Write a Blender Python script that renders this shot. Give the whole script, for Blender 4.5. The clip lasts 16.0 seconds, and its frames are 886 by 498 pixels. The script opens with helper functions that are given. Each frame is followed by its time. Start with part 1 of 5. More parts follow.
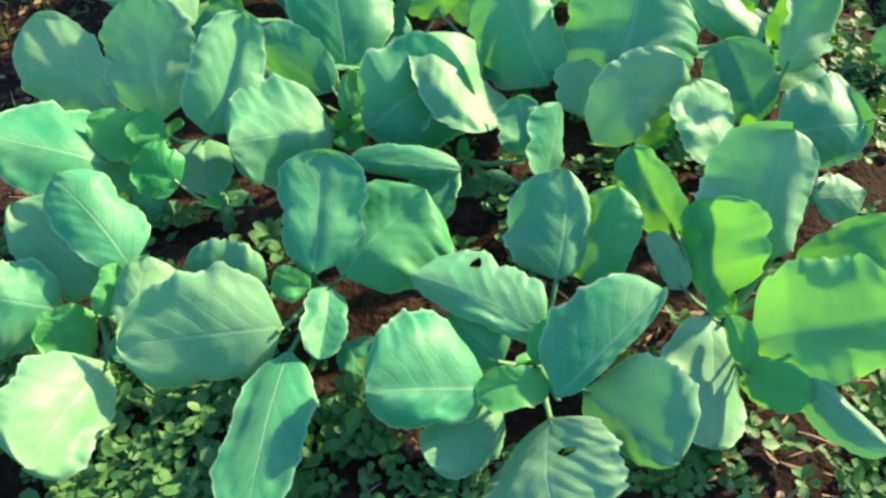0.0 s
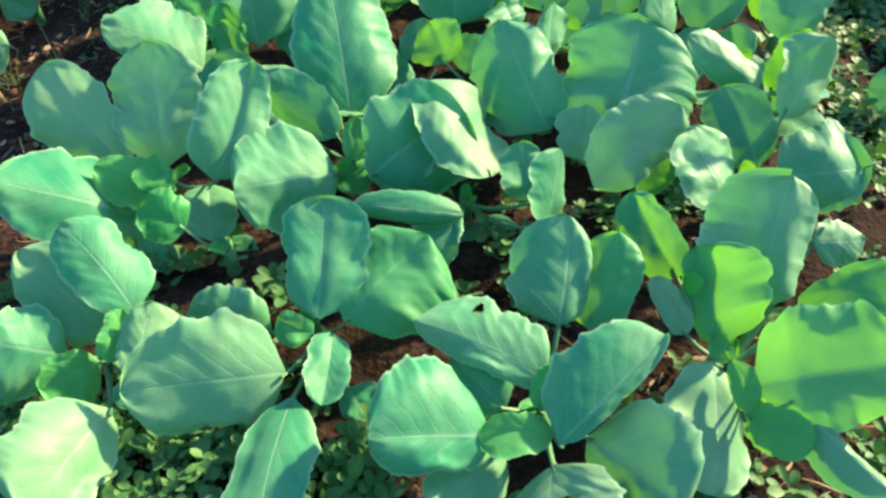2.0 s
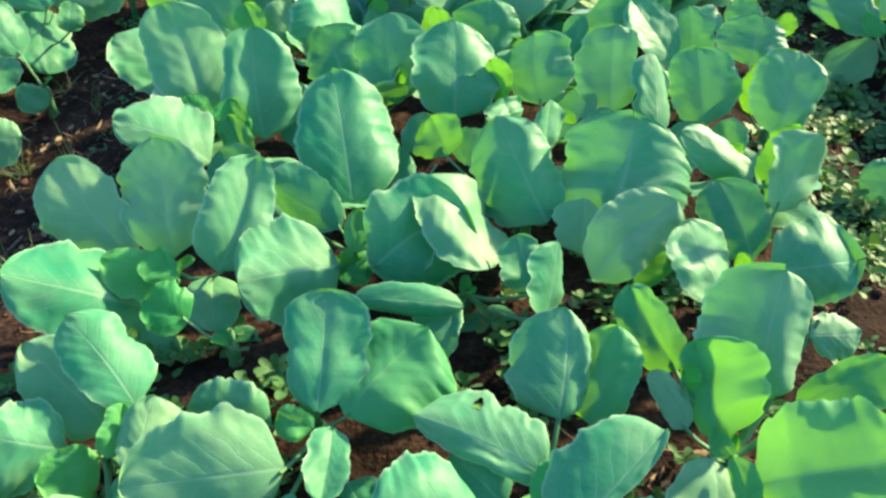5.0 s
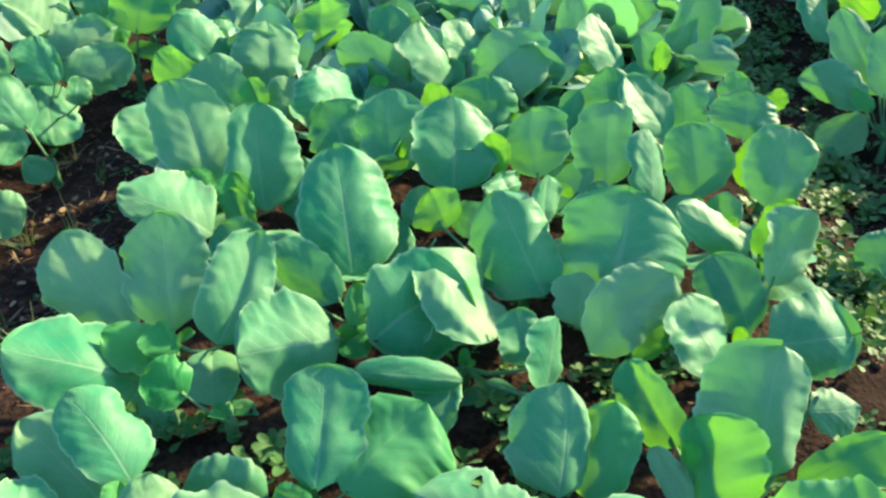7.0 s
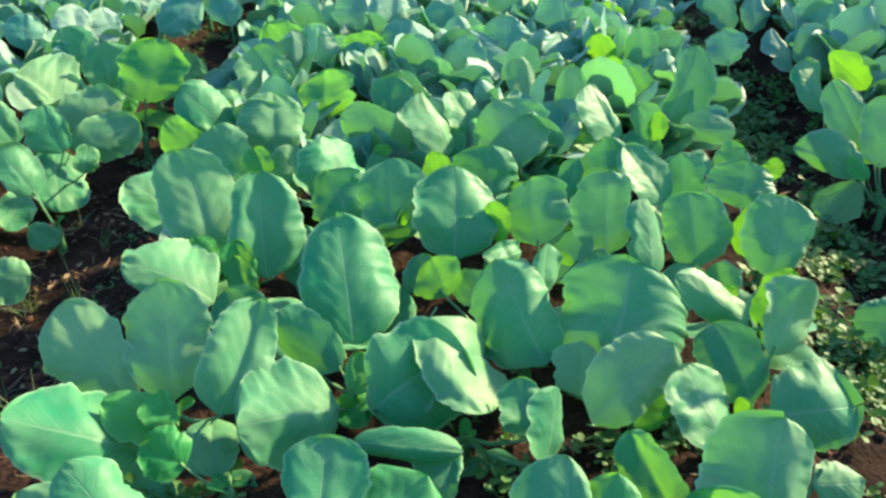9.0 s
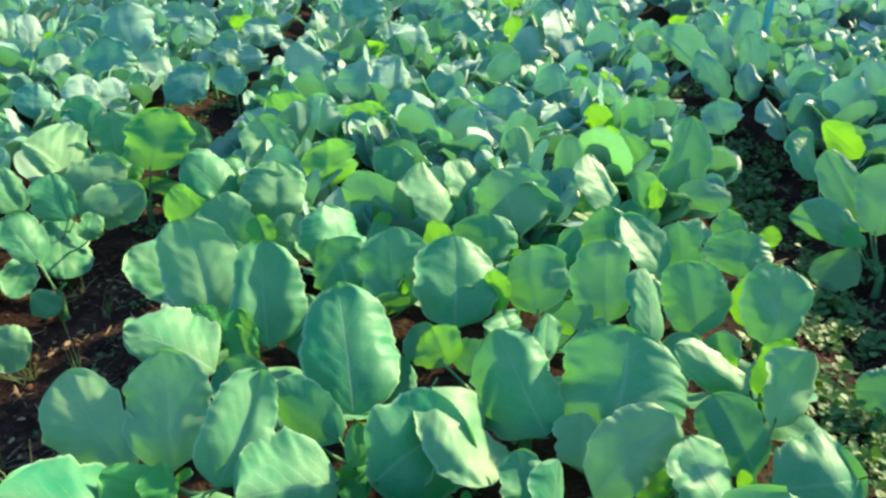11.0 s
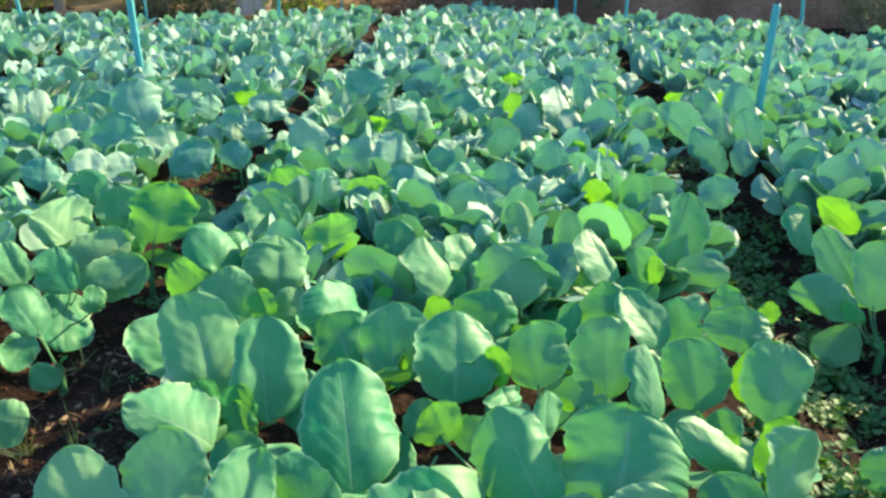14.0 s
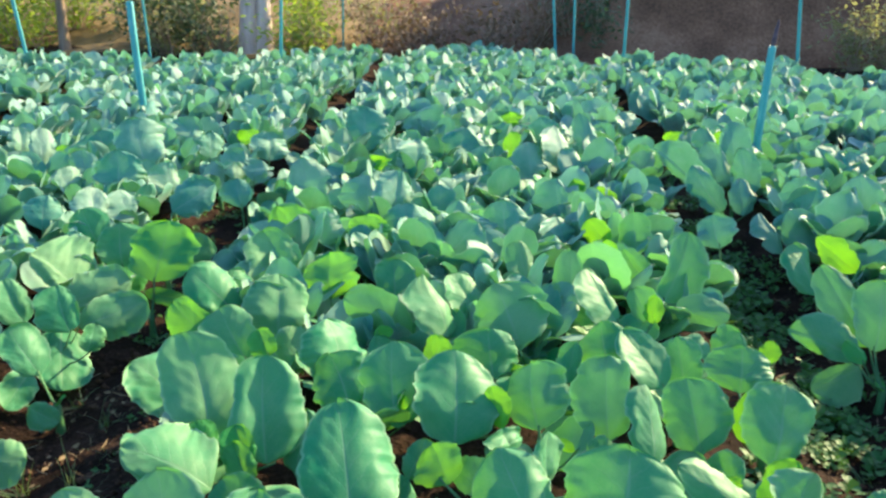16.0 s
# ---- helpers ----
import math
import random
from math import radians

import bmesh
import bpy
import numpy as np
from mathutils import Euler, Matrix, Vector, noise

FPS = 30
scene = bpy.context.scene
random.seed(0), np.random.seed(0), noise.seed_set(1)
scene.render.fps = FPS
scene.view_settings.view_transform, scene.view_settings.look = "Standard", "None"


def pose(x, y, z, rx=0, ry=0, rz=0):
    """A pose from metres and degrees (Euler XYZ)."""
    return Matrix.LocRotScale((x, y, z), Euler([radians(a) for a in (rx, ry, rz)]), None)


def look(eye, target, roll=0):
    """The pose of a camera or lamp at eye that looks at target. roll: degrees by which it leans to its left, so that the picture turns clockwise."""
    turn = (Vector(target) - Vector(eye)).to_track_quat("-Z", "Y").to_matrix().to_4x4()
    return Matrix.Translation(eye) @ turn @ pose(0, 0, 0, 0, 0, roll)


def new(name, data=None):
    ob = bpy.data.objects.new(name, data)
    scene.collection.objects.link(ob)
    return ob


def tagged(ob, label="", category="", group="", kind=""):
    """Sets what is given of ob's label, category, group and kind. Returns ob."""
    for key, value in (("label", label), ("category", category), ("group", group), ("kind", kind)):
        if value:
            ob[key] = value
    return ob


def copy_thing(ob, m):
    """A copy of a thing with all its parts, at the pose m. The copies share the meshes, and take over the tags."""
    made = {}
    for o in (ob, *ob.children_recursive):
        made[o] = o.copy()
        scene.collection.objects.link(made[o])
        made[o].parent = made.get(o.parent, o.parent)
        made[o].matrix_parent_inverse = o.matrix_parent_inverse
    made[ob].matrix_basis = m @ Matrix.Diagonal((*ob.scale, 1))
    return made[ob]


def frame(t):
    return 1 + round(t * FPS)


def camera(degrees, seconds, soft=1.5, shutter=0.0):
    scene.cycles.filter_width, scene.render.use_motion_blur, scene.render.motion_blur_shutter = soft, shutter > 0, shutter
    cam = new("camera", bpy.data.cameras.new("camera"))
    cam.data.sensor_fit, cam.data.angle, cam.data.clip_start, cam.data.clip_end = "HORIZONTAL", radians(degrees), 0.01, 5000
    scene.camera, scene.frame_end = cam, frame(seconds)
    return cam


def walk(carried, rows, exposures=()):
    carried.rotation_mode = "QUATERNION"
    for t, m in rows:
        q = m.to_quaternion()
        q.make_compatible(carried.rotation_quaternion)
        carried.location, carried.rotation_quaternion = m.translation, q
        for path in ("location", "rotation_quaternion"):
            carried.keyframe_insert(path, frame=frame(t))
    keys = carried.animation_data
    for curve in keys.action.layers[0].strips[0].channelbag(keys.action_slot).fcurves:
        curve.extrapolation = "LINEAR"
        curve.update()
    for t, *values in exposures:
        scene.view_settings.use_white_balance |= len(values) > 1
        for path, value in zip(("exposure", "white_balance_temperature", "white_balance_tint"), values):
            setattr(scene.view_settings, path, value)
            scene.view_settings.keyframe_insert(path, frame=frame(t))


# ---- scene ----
cam = camera(57.17, 16.0, soft=2.7)
# t, x, y, z, yaw, pitch, roll: a phone held at chest height that tilts up and rises a little
ROWS = [
    (0.0, 0.0000, 0.0000, 1.2500, 2.95, -47.95, 0.44),
    (0.5, -0.0010, 0.0011, 1.2532, 3.01, -47.29, 0.42),
    (1.0, -0.0016, 0.0025, 1.2588, 3.07, -46.68, 0.38),
    (1.5, -0.0008, 0.0031, 1.2646, 3.18, -46.07, 0.26),
    (2.0, -0.0010, 0.0037, 1.2678, 3.21, -45.32, 0.23),
    (2.5, -0.0019, 0.0053, 1.2713, 3.22, -44.66, 0.25),
    (3.0, 0.0004, 0.0045, 1.2771, 3.34, -43.88, 0.19),
    (3.5, 0.0009, 0.0060, 1.2860, 3.37, -43.05, 0.14),
    (4.0, 0.0020, 0.0083, 1.2951, 3.41, -42.07, 0.11),
    (6.5, 0.0018, 0.0104, 1.3270, 3.31, -36.68, 0.18),
    (7.0, 0.0011, 0.0116, 1.3366, 3.31, -35.55, 0.23),
    (7.5, 0.0025, 0.0105, 1.3413, 3.37, -34.34, 0.22),
    (8.0, 0.0035, 0.0101, 1.3484, 3.42, -33.28, 0.21),
    (8.5, 0.0034, 0.0098, 1.3529, 3.45, -32.24, 0.20),
    (9.0, 0.0033, 0.0088, 1.3590, 3.48, -31.22, 0.22),
    (9.5, 0.0023, 0.0075, 1.3669, 3.48, -30.13, 0.27),
    (10.0, 0.0026, 0.0060, 1.3748, 3.49, -29.06, 0.23),
    (12.5, 0.0021, 0.0007, 1.4014, 3.54, -24.12, 0.40),
    (13.0, 0.0025, -0.0011, 1.4053, 3.56, -23.39, 0.43),
    (13.5, 0.0030, -0.0030, 1.4077, 3.57, -22.73, 0.38),
    (14.0, 0.0031, -0.0051, 1.4106, 3.58, -22.05, 0.43),
    (14.5, 0.0020, -0.0059, 1.4129, 3.56, -21.36, 0.44),
    (15.0, 0.0018, -0.0078, 1.4168, 3.57, -20.73, 0.46),
    (15.5, 0.0023, -0.0104, 1.4195, 3.59, -20.12, 0.48),
    (16.0, 0.0018, -0.0098, 1.4233, 3.58, -19.50, 0.51),
]
walk(cam, [(t, pose(x, y, z, 0, 0, yaw) @ pose(0, 0, 0, 90 + pitch, 0, 0) @ pose(0, 0, 0, 0, 0, roll)) for t, x, y, z, yaw, pitch, roll in ROWS],
     [(0.0, 1.64), (4.2, 1.64), (6.5, 1.68), (7.1, 1.54), (8.0, 1.46), (10.0, 1.45), (12.5, 1.49), (14.0, 1.46), (16.0, 1.44)])

# ---- world, sun ----
SUN_AZ, SUN_EL = 40.0, 26.0      # degrees: azimuth from +x towards +y, height over the horizon
world = bpy.data.worlds.new("sky")
scene.world = world
world.use_nodes = True
wn = world.node_tree.nodes
sky = wn.new("ShaderNodeTexSky")
sky.sky_type, sky.sun_disc = "NISHITA", False
sky.ozone_density = 2.5
sky.sun_elevation, sky.sun_rotation = radians(SUN_EL), radians(90 - SUN_AZ)
wn["Background"].inputs[1].default_value = 0.115
world.node_tree.links.new(sky.outputs[0], wn["Background"].inputs[0])
sun = new("sun", bpy.data.lights.new("sun", "SUN"))
sun.data.energy, sun.data.angle, sun.data.color = 5.0, radians(2.0), (1.0, 0.74, 0.36)
ca, sa, ce, se = math.cos(radians(SUN_AZ)), math.sin(radians(SUN_AZ)), math.cos(radians(SUN_EL)), math.sin(radians(SUN_EL))
sun.matrix_world = look((12 * ca * ce, 12 * sa * ce, 12 * se), (0, 0, 0))
scene.view_settings.use_white_balance = True
scene.view_settings.white_balance_temperature = 5550
scene.view_settings.white_balance_tint = 6


# ---- materials ----
def material(name):
    m = bpy.data.materials.new(name)
    m.use_nodes = True
    m.node_tree.nodes.clear()
    return m, m.node_tree.nodes, m.node_tree.links


def ramp(nodes, stops):
    r = nodes.new("ShaderNodeValToRGB")
    while len(r.color_ramp.elements) < len(stops):
        r.color_ramp.elements.new(0.5)
    for e, (p, c) in zip(r.color_ramp.elements, stops):
        e.position, e.color = p, (*c, 1)
    return r


def math_node(nodes, links, op, a, b=None, clamp=False):
    n = nodes.new("ShaderNodeMath")
    n.operation, n.use_clamp = op, clamp
    for i, v in enumerate((a, b)):
        if v is None:
            continue
        if isinstance(v, (int, float)):
            n.inputs[i].default_value = v
        else:
            links.new(v, n.inputs[i])
    return n.outputs[0]


def mix_colour(nodes, links, fac, a, b):
    n = nodes.new("ShaderNodeMix")
    n.data_type = "RGBA"
    for sock, v in ((n.inputs["Factor"], fac), (n.inputs[6], a), (n.inputs[7], b)):
        if isinstance(v, (int, float)):
            sock.default_value = v
        elif isinstance(v, tuple):
            sock.default_value = (*v, 1)
        else:
            links.new(v, sock)
    return n.outputs[2]


def leaf_material(name, dark, light, through_col, vein_col, share, per_island=False, rough=0.5, thin_share=0.0, gloss=0.32, bloom=0.16):
    """Waxy leaf: a dull bloom on the face, light that passes through, pale veins by the leaf's own length and width."""
    m, nodes, links = material(name)

    def calc(op, a, b=None, clamp=False):
        return math_node(nodes, links, op, a, b, clamp)

    def grain(scale, detail=2):
        n = nodes.new("ShaderNodeTexNoise")
        n.inputs["Scale"].default_value, n.inputs["Detail"].default_value = scale, detail
        links.new(coord.outputs["Object"], n.inputs["Vector"])
        return n.outputs[0]

    coord = nodes.new("ShaderNodeTexCoord")
    uv = nodes.new("ShaderNodeUVMap")
    sep = nodes.new("ShaderNodeSeparateXYZ")
    links.new(uv.outputs[0], sep.inputs[0])
    across = calc("ABSOLUTE", calc("SUBTRACT", sep.outputs[0], 0.5))
    along = sep.outputs[1]
    geo = nodes.new("ShaderNodeNewGeometry")
    info = nodes.new("ShaderNodeObjectInfo")
    rnd = geo.outputs["Random Per Island"] if per_island else info.outputs["Random"]
    # midrib, thinner towards the tip
    rib_w = calc("ADD", calc("MULTIPLY", along, -0.030), 0.036)
    rib = calc("SUBTRACT", 1.0, calc("DIVIDE", across, rib_w, True), True)
    # side veins run forward and outward and fork a little
    ph = calc("SUBTRACT", calc("MULTIPLY", along, 7.0), calc("MULTIPLY", across, 6.0))
    ph = calc("ADD", ph, calc("MULTIPLY", grain(22), 0.6))
    saw = calc("ABSOLUTE", calc("SUBTRACT", calc("FRACT", ph), 0.5))
    fade = calc("SUBTRACT", 1.0, calc("MULTIPLY", across, 1.9), True)
    vein = calc("MULTIPLY", calc("SUBTRACT", 1.0, calc("MULTIPLY", saw, 14.0), True), fade)
    veins = calc("MAXIMUM", calc("MULTIPLY", rib, 0.40), calc("MULTIPLY", vein, 0.22))
    # wax bloom and mottling at two scales, and each leaf its own
    f = calc("ADD", calc("MULTIPLY", calc("SUBTRACT", grain(9, 3), 0.32), 0.9), calc("MULTIPLY", calc("POWER", rnd, 1.6), 0.45))
    fine = grain(150)
    f = calc("ADD", f, calc("MULTIPLY", calc("SUBTRACT", fine, 0.5), 0.25), True)
    col = mix_colour(nodes, links, f, dark, light)
    col = mix_colour(nodes, links, veins, col, vein_col)
    # pale rim: the blade's own light margin, widened to paint in sunlit curled edges
    rim = calc("MULTIPLY", calc("SUBTRACT", across, 0.458), 22.0, True)
    col = mix_colour(nodes, links, calc("MULTIPLY", rim, 0.8), col, vein_col)
    bsdf = nodes.new("ShaderNodeBsdfPrincipled")
    links.new(col, bsdf.inputs["Base Color"])
    bsdf.inputs["Roughness"].default_value = rough
    bsdf.inputs["Specular IOR Level"].default_value = gloss
    bsdf.inputs["Sheen Weight"].default_value = bloom
    bsdf.inputs["Sheen Roughness"].default_value = 0.5
    bsdf.inputs["Sheen Tint"].default_value = (1.0, 1.0, 0.96, 1)
    bump = nodes.new("ShaderNodeBump")
    bump.inputs["Strength"].default_value, bump.inputs["Distance"].default_value = 0.38, 0.004
    h = calc("ADD", calc("MULTIPLY", grain(38), 0.5), calc("MULTIPLY", fine, 0.15))
    h = calc("SUBTRACT", h, calc("MULTIPLY", veins, 1.0))
    h = calc("ADD", h, calc("MULTIPLY", calc("MULTIPLY", saw, fade), 0.24))
    links.new(h, bump.inputs["Height"])
    links.new(bump.outputs[0], bsdf.inputs["Normal"])
    tr = nodes.new("ShaderNodeBsdfTranslucent")
    tcol = mix_colour(nodes, links, calc("MULTIPLY", veins, 2.2, True), through_col, tuple(0.35 * c for c in through_col))
    links.new(tcol, tr.inputs[0])
    mix = nodes.new("ShaderNodeMixShader")
    # few leaves are thin enough to glow
    thin = calc("MULTIPLY", calc("SUBTRACT", rnd, 1 - thin_share, True), 60.0, True)
    links.new(calc("ADD", calc("MULTIPLY", thin, 0.24 - share), share), mix.inputs[0])
    links.new(bsdf.outputs[0], mix.inputs[1])
    links.new(tr.outputs[0], mix.inputs[2])
    out = nodes.new("ShaderNodeOutputMaterial")
    links.new(mix.outputs[0], out.inputs[0])
    return m


def plain_material(name, stops, scale, rough, bump=0.3, dist=0.01, scale2=None, stretch=None, metal=0.0, detail=6):
    """Colours from noise at two scales, with relief."""
    m, nodes, links = material(name)
    coord = nodes.new("ShaderNodeTexCoord")
    vec = coord.outputs["Object"]
    if stretch:
        mp = nodes.new("ShaderNodeMapping")
        mp.inputs["Scale"].default_value = stretch
        links.new(vec, mp.inputs[0])
        vec = mp.outputs[0]
    a = nodes.new("ShaderNodeTexNoise")
    a.inputs["Scale"].default_value, a.inputs["Detail"].default_value = scale, detail
    b = nodes.new("ShaderNodeTexNoise")
    b.inputs["Scale"].default_value, b.inputs["Detail"].default_value = scale2 or scale * 9, 4
    for n in (a, b):
        links.new(vec, n.inputs["Vector"])
    info = nodes.new("ShaderNodeObjectInfo")
    f = math_node(nodes, links, "ADD", math_node(nodes, links, "MULTIPLY", a.outputs[0], 0.6), math_node(nodes, links, "MULTIPLY", b.outputs[0], 0.4))
    f = math_node(nodes, links, "ADD", f, math_node(nodes, links, "MULTIPLY", math_node(nodes, links, "SUBTRACT", info.outputs["Random"], 0.5), 0.12))
    r = ramp(nodes, stops)
    links.new(f, r.inputs[0])
    bsdf = nodes.new("ShaderNodeBsdfPrincipled")
    links.new(r.outputs[0], bsdf.inputs["Base Color"])
    bsdf.inputs["Roughness"].default_value, bsdf.inputs["Metallic"].default_value = rough, metal
    bsdf.inputs["Specular IOR Level"].default_value = 0.08 if rough > 0.8 else 0.45
    bp = nodes.new("ShaderNodeBump")
    bp.inputs["Strength"].default_value, bp.inputs["Distance"].default_value = bump, dist
    links.new(f, bp.inputs["Height"])
    links.new(bp.outputs[0], bsdf.inputs["Normal"])
    out = nodes.new("ShaderNodeOutputMaterial")
    links.new(bsdf.outputs[0], out.inputs[0])
    return m


FULL = leaf_material("glaucous_leaf", (0.033, 0.238, 0.103), (0.298, 0.440, 0.205), (0.32, 0.92, 0.05), (0.34, 0.52, 0.30), 0.115, gloss=0.27, rough=0.52, bloom=0.08)
# sunlight through the blade, put into a greener, more see-through copy of FULL
BACKLIT = leaf_material("backlit_glaucous_leaf", (0.030, 0.238, 0.085), (0.180, 0.410, 0.140), (0.38, 1.0, 0.004), (0.24, 0.50, 0.20), 0.21, gloss=0.25, rough=0.52, bloom=0.06)
YOUNG = leaf_material("young_leaf", (0.042, 0.255, 0.060), (0.150, 0.390, 0.110), (0.40, 1.0, 0.01), (0.20, 0.44, 0.16), 0.16, gloss=0.25, bloom=0.05)
# yellow-green of small leaves with the sun behind them, put into the colour
GLOW = leaf_material("backlit_yellow_green_leaf", (0.040, 0.25, 0.030), (0.12, 0.37, 0.050), (0.42, 1.0, 0.004), (0.24, 0.44, 0.12), 0.20, gloss=0.25, bloom=0.05)
# farther plants: distance haze and sky sheen put into paler, bluer leaf colours
ROW_LEAF = leaf_material("hazed_glaucous_leaf_row", (0.044, 0.240, 0.172), (0.395, 0.498, 0.375), (0.30, 0.85, 0.16), (0.38, 0.51, 0.40), 0.10, thin_share=0.08, gloss=0.34, rough=0.55, bloom=0.16)
MASS_LEAF = leaf_material("hazed_glaucous_leaf_mass", (0.088, 0.275, 0.240), (0.445, 0.540, 0.475), (0.32, 0.82, 0.24), (0.40, 0.52, 0.43), 0.13, True, thin_share=0.08, gloss=0.26, rough=0.58, bloom=0.32)
WEED = leaf_material("weed_leaf", (0.030, 0.120, 0.026), (0.120, 0.270, 0.058), (0.22, 0.46, 0.01), (0.14, 0.32, 0.10), 0.2, True)
GRASS = leaf_material("grass_blade", (0.06, 0.11, 0.04), (0.17, 0.22, 0.09), (0.25, 0.40, 0.05), (0.2, 0.25, 0.12), 0.2, True)
BUSH_GREEN = leaf_material("bush_leaf_green", (0.06, 0.13, 0.02), (0.28, 0.38, 0.06), (0.50, 0.66, 0.04), (0.2, 0.3, 0.1), 0.38, True, 0.6)
BUSH_DARK = leaf_material("bush_leaf_dark", (0.03, 0.065, 0.025), (0.14, 0.19, 0.08), (0.10, 0.16, 0.03), (0.1, 0.12, 0.06), 0.2, True, 0.6)
BUSH_DRY = leaf_material("bush_leaf_dry", (0.14, 0.085, 0.05), (0.38, 0.24, 0.14), (0.3, 0.2, 0.05), (0.25, 0.16, 0.1), 0.15, True, 0.7)
BUSH_PALE = leaf_material("bush_leaf_pale", (0.14, 0.16, 0.07), (0.36, 0.34, 0.19), (0.46, 0.46, 0.14), (0.3, 0.3, 0.15), 0.42, True, 0.7)
STRAW = leaf_material("dry_straw", (0.16, 0.10, 0.05), (0.46, 0.34, 0.18), (0.3, 0.2, 0.08), (0.4, 0.3, 0.18), 0.1, True, 0.8)
STALK = plain_material("leaf_stalk", [(0.3, (0.06, 0.17, 0.06)), (0.7, (0.13, 0.28, 0.12))], 30, 0.5, 0.1)
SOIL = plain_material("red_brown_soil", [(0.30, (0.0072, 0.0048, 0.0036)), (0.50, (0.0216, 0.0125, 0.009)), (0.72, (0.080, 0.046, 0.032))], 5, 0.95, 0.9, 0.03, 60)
CLOD = plain_material("dry_soil_clod", [(0.3, (0.05, 0.026, 0.017)), (0.7, (0.17, 0.10, 0.065))], 20, 0.95, 0.8, 0.01)
TEAL = plain_material("teal_painted_pipe", [(0.3, (0.05, 0.27, 0.30)), (0.6, (0.11, 0.40, 0.41)), (0.8, (0.28, 0.52, 0.52))], 14, 0.45, 0.15, 0.002, 70, (1, 1, 0.25))
PURPLE = plain_material("dark_rusted_tip", [(0.3, (0.05, 0.03, 0.05)), (0.7, (0.16, 0.10, 0.13))], 30, 0.7)
BARK = plain_material("brown_bark", [(0.3, (0.22, 0.15, 0.10)), (0.7, (0.46, 0.35, 0.25))], 9, 0.9, 0.9, 0.03, 40, (1, 1, 0.15))
BARK_PALE = plain_material("pale_bark", [(0.3, (0.46, 0.33, 0.28)), (0.7, (0.78, 0.64, 0.57))], 9, 0.9, 0.8, 0.03, 40, (1, 1, 0.12))
BANK = plain_material("red_earth_bank", [(0.30, (0.095, 0.050, 0.030)), (0.5, (0.24, 0.128, 0.076)), (0.72, (0.43, 0.25, 0.155))], 1.1, 0.95, 0.5, 0.06, 23)
DRY_SLOPE = plain_material("dry_grass_slope", [(0.30, (0.09, 0.07, 0.03)), (0.5, (0.24, 0.17, 0.09)), (0.72, (0.42, 0.30, 0.17))], 1.3, 0.95, 0.7, 0.06, 25)
HILL = plain_material("far_wooded_slope", [(0.3, (0.03, 0.05, 0.02)), (0.7, (0.12, 0.11, 0.06))], 0.5, 0.95, 1.0, 0.3, 4)


# ---- builders ----
def part(name, bm, mat, parent=None, label="", smooth=True):
    me = bpy.data.meshes.new(name)
    bm.to_mesh(me)
    bm.free()
    me.materials.append(mat)
    if smooth:
        me.polygons.foreach_set("use_smooth", [True] * len(me.polygons))
    ob = new(name, me)
    ob.parent = parent
    return tagged(ob, label)


def mesh_from(name, verts, faces, uvs, mat):
    me = bpy.data.meshes.new(name)
    me.from_pydata(verts, [], faces)
    lay = me.uv_layers.new(name="UVMap")
    idx = np.empty(len(me.loops), dtype=np.int32)
    me.loops.foreach_get("vertex_index", idx)
    lay.data.foreach_set("uv", np.asarray(uvs, dtype=np.float32)[idx].ravel())
    me.polygons.foreach_set("use_smooth", [True] * len(me.polygons))
    me.materials.append(mat)
    return me


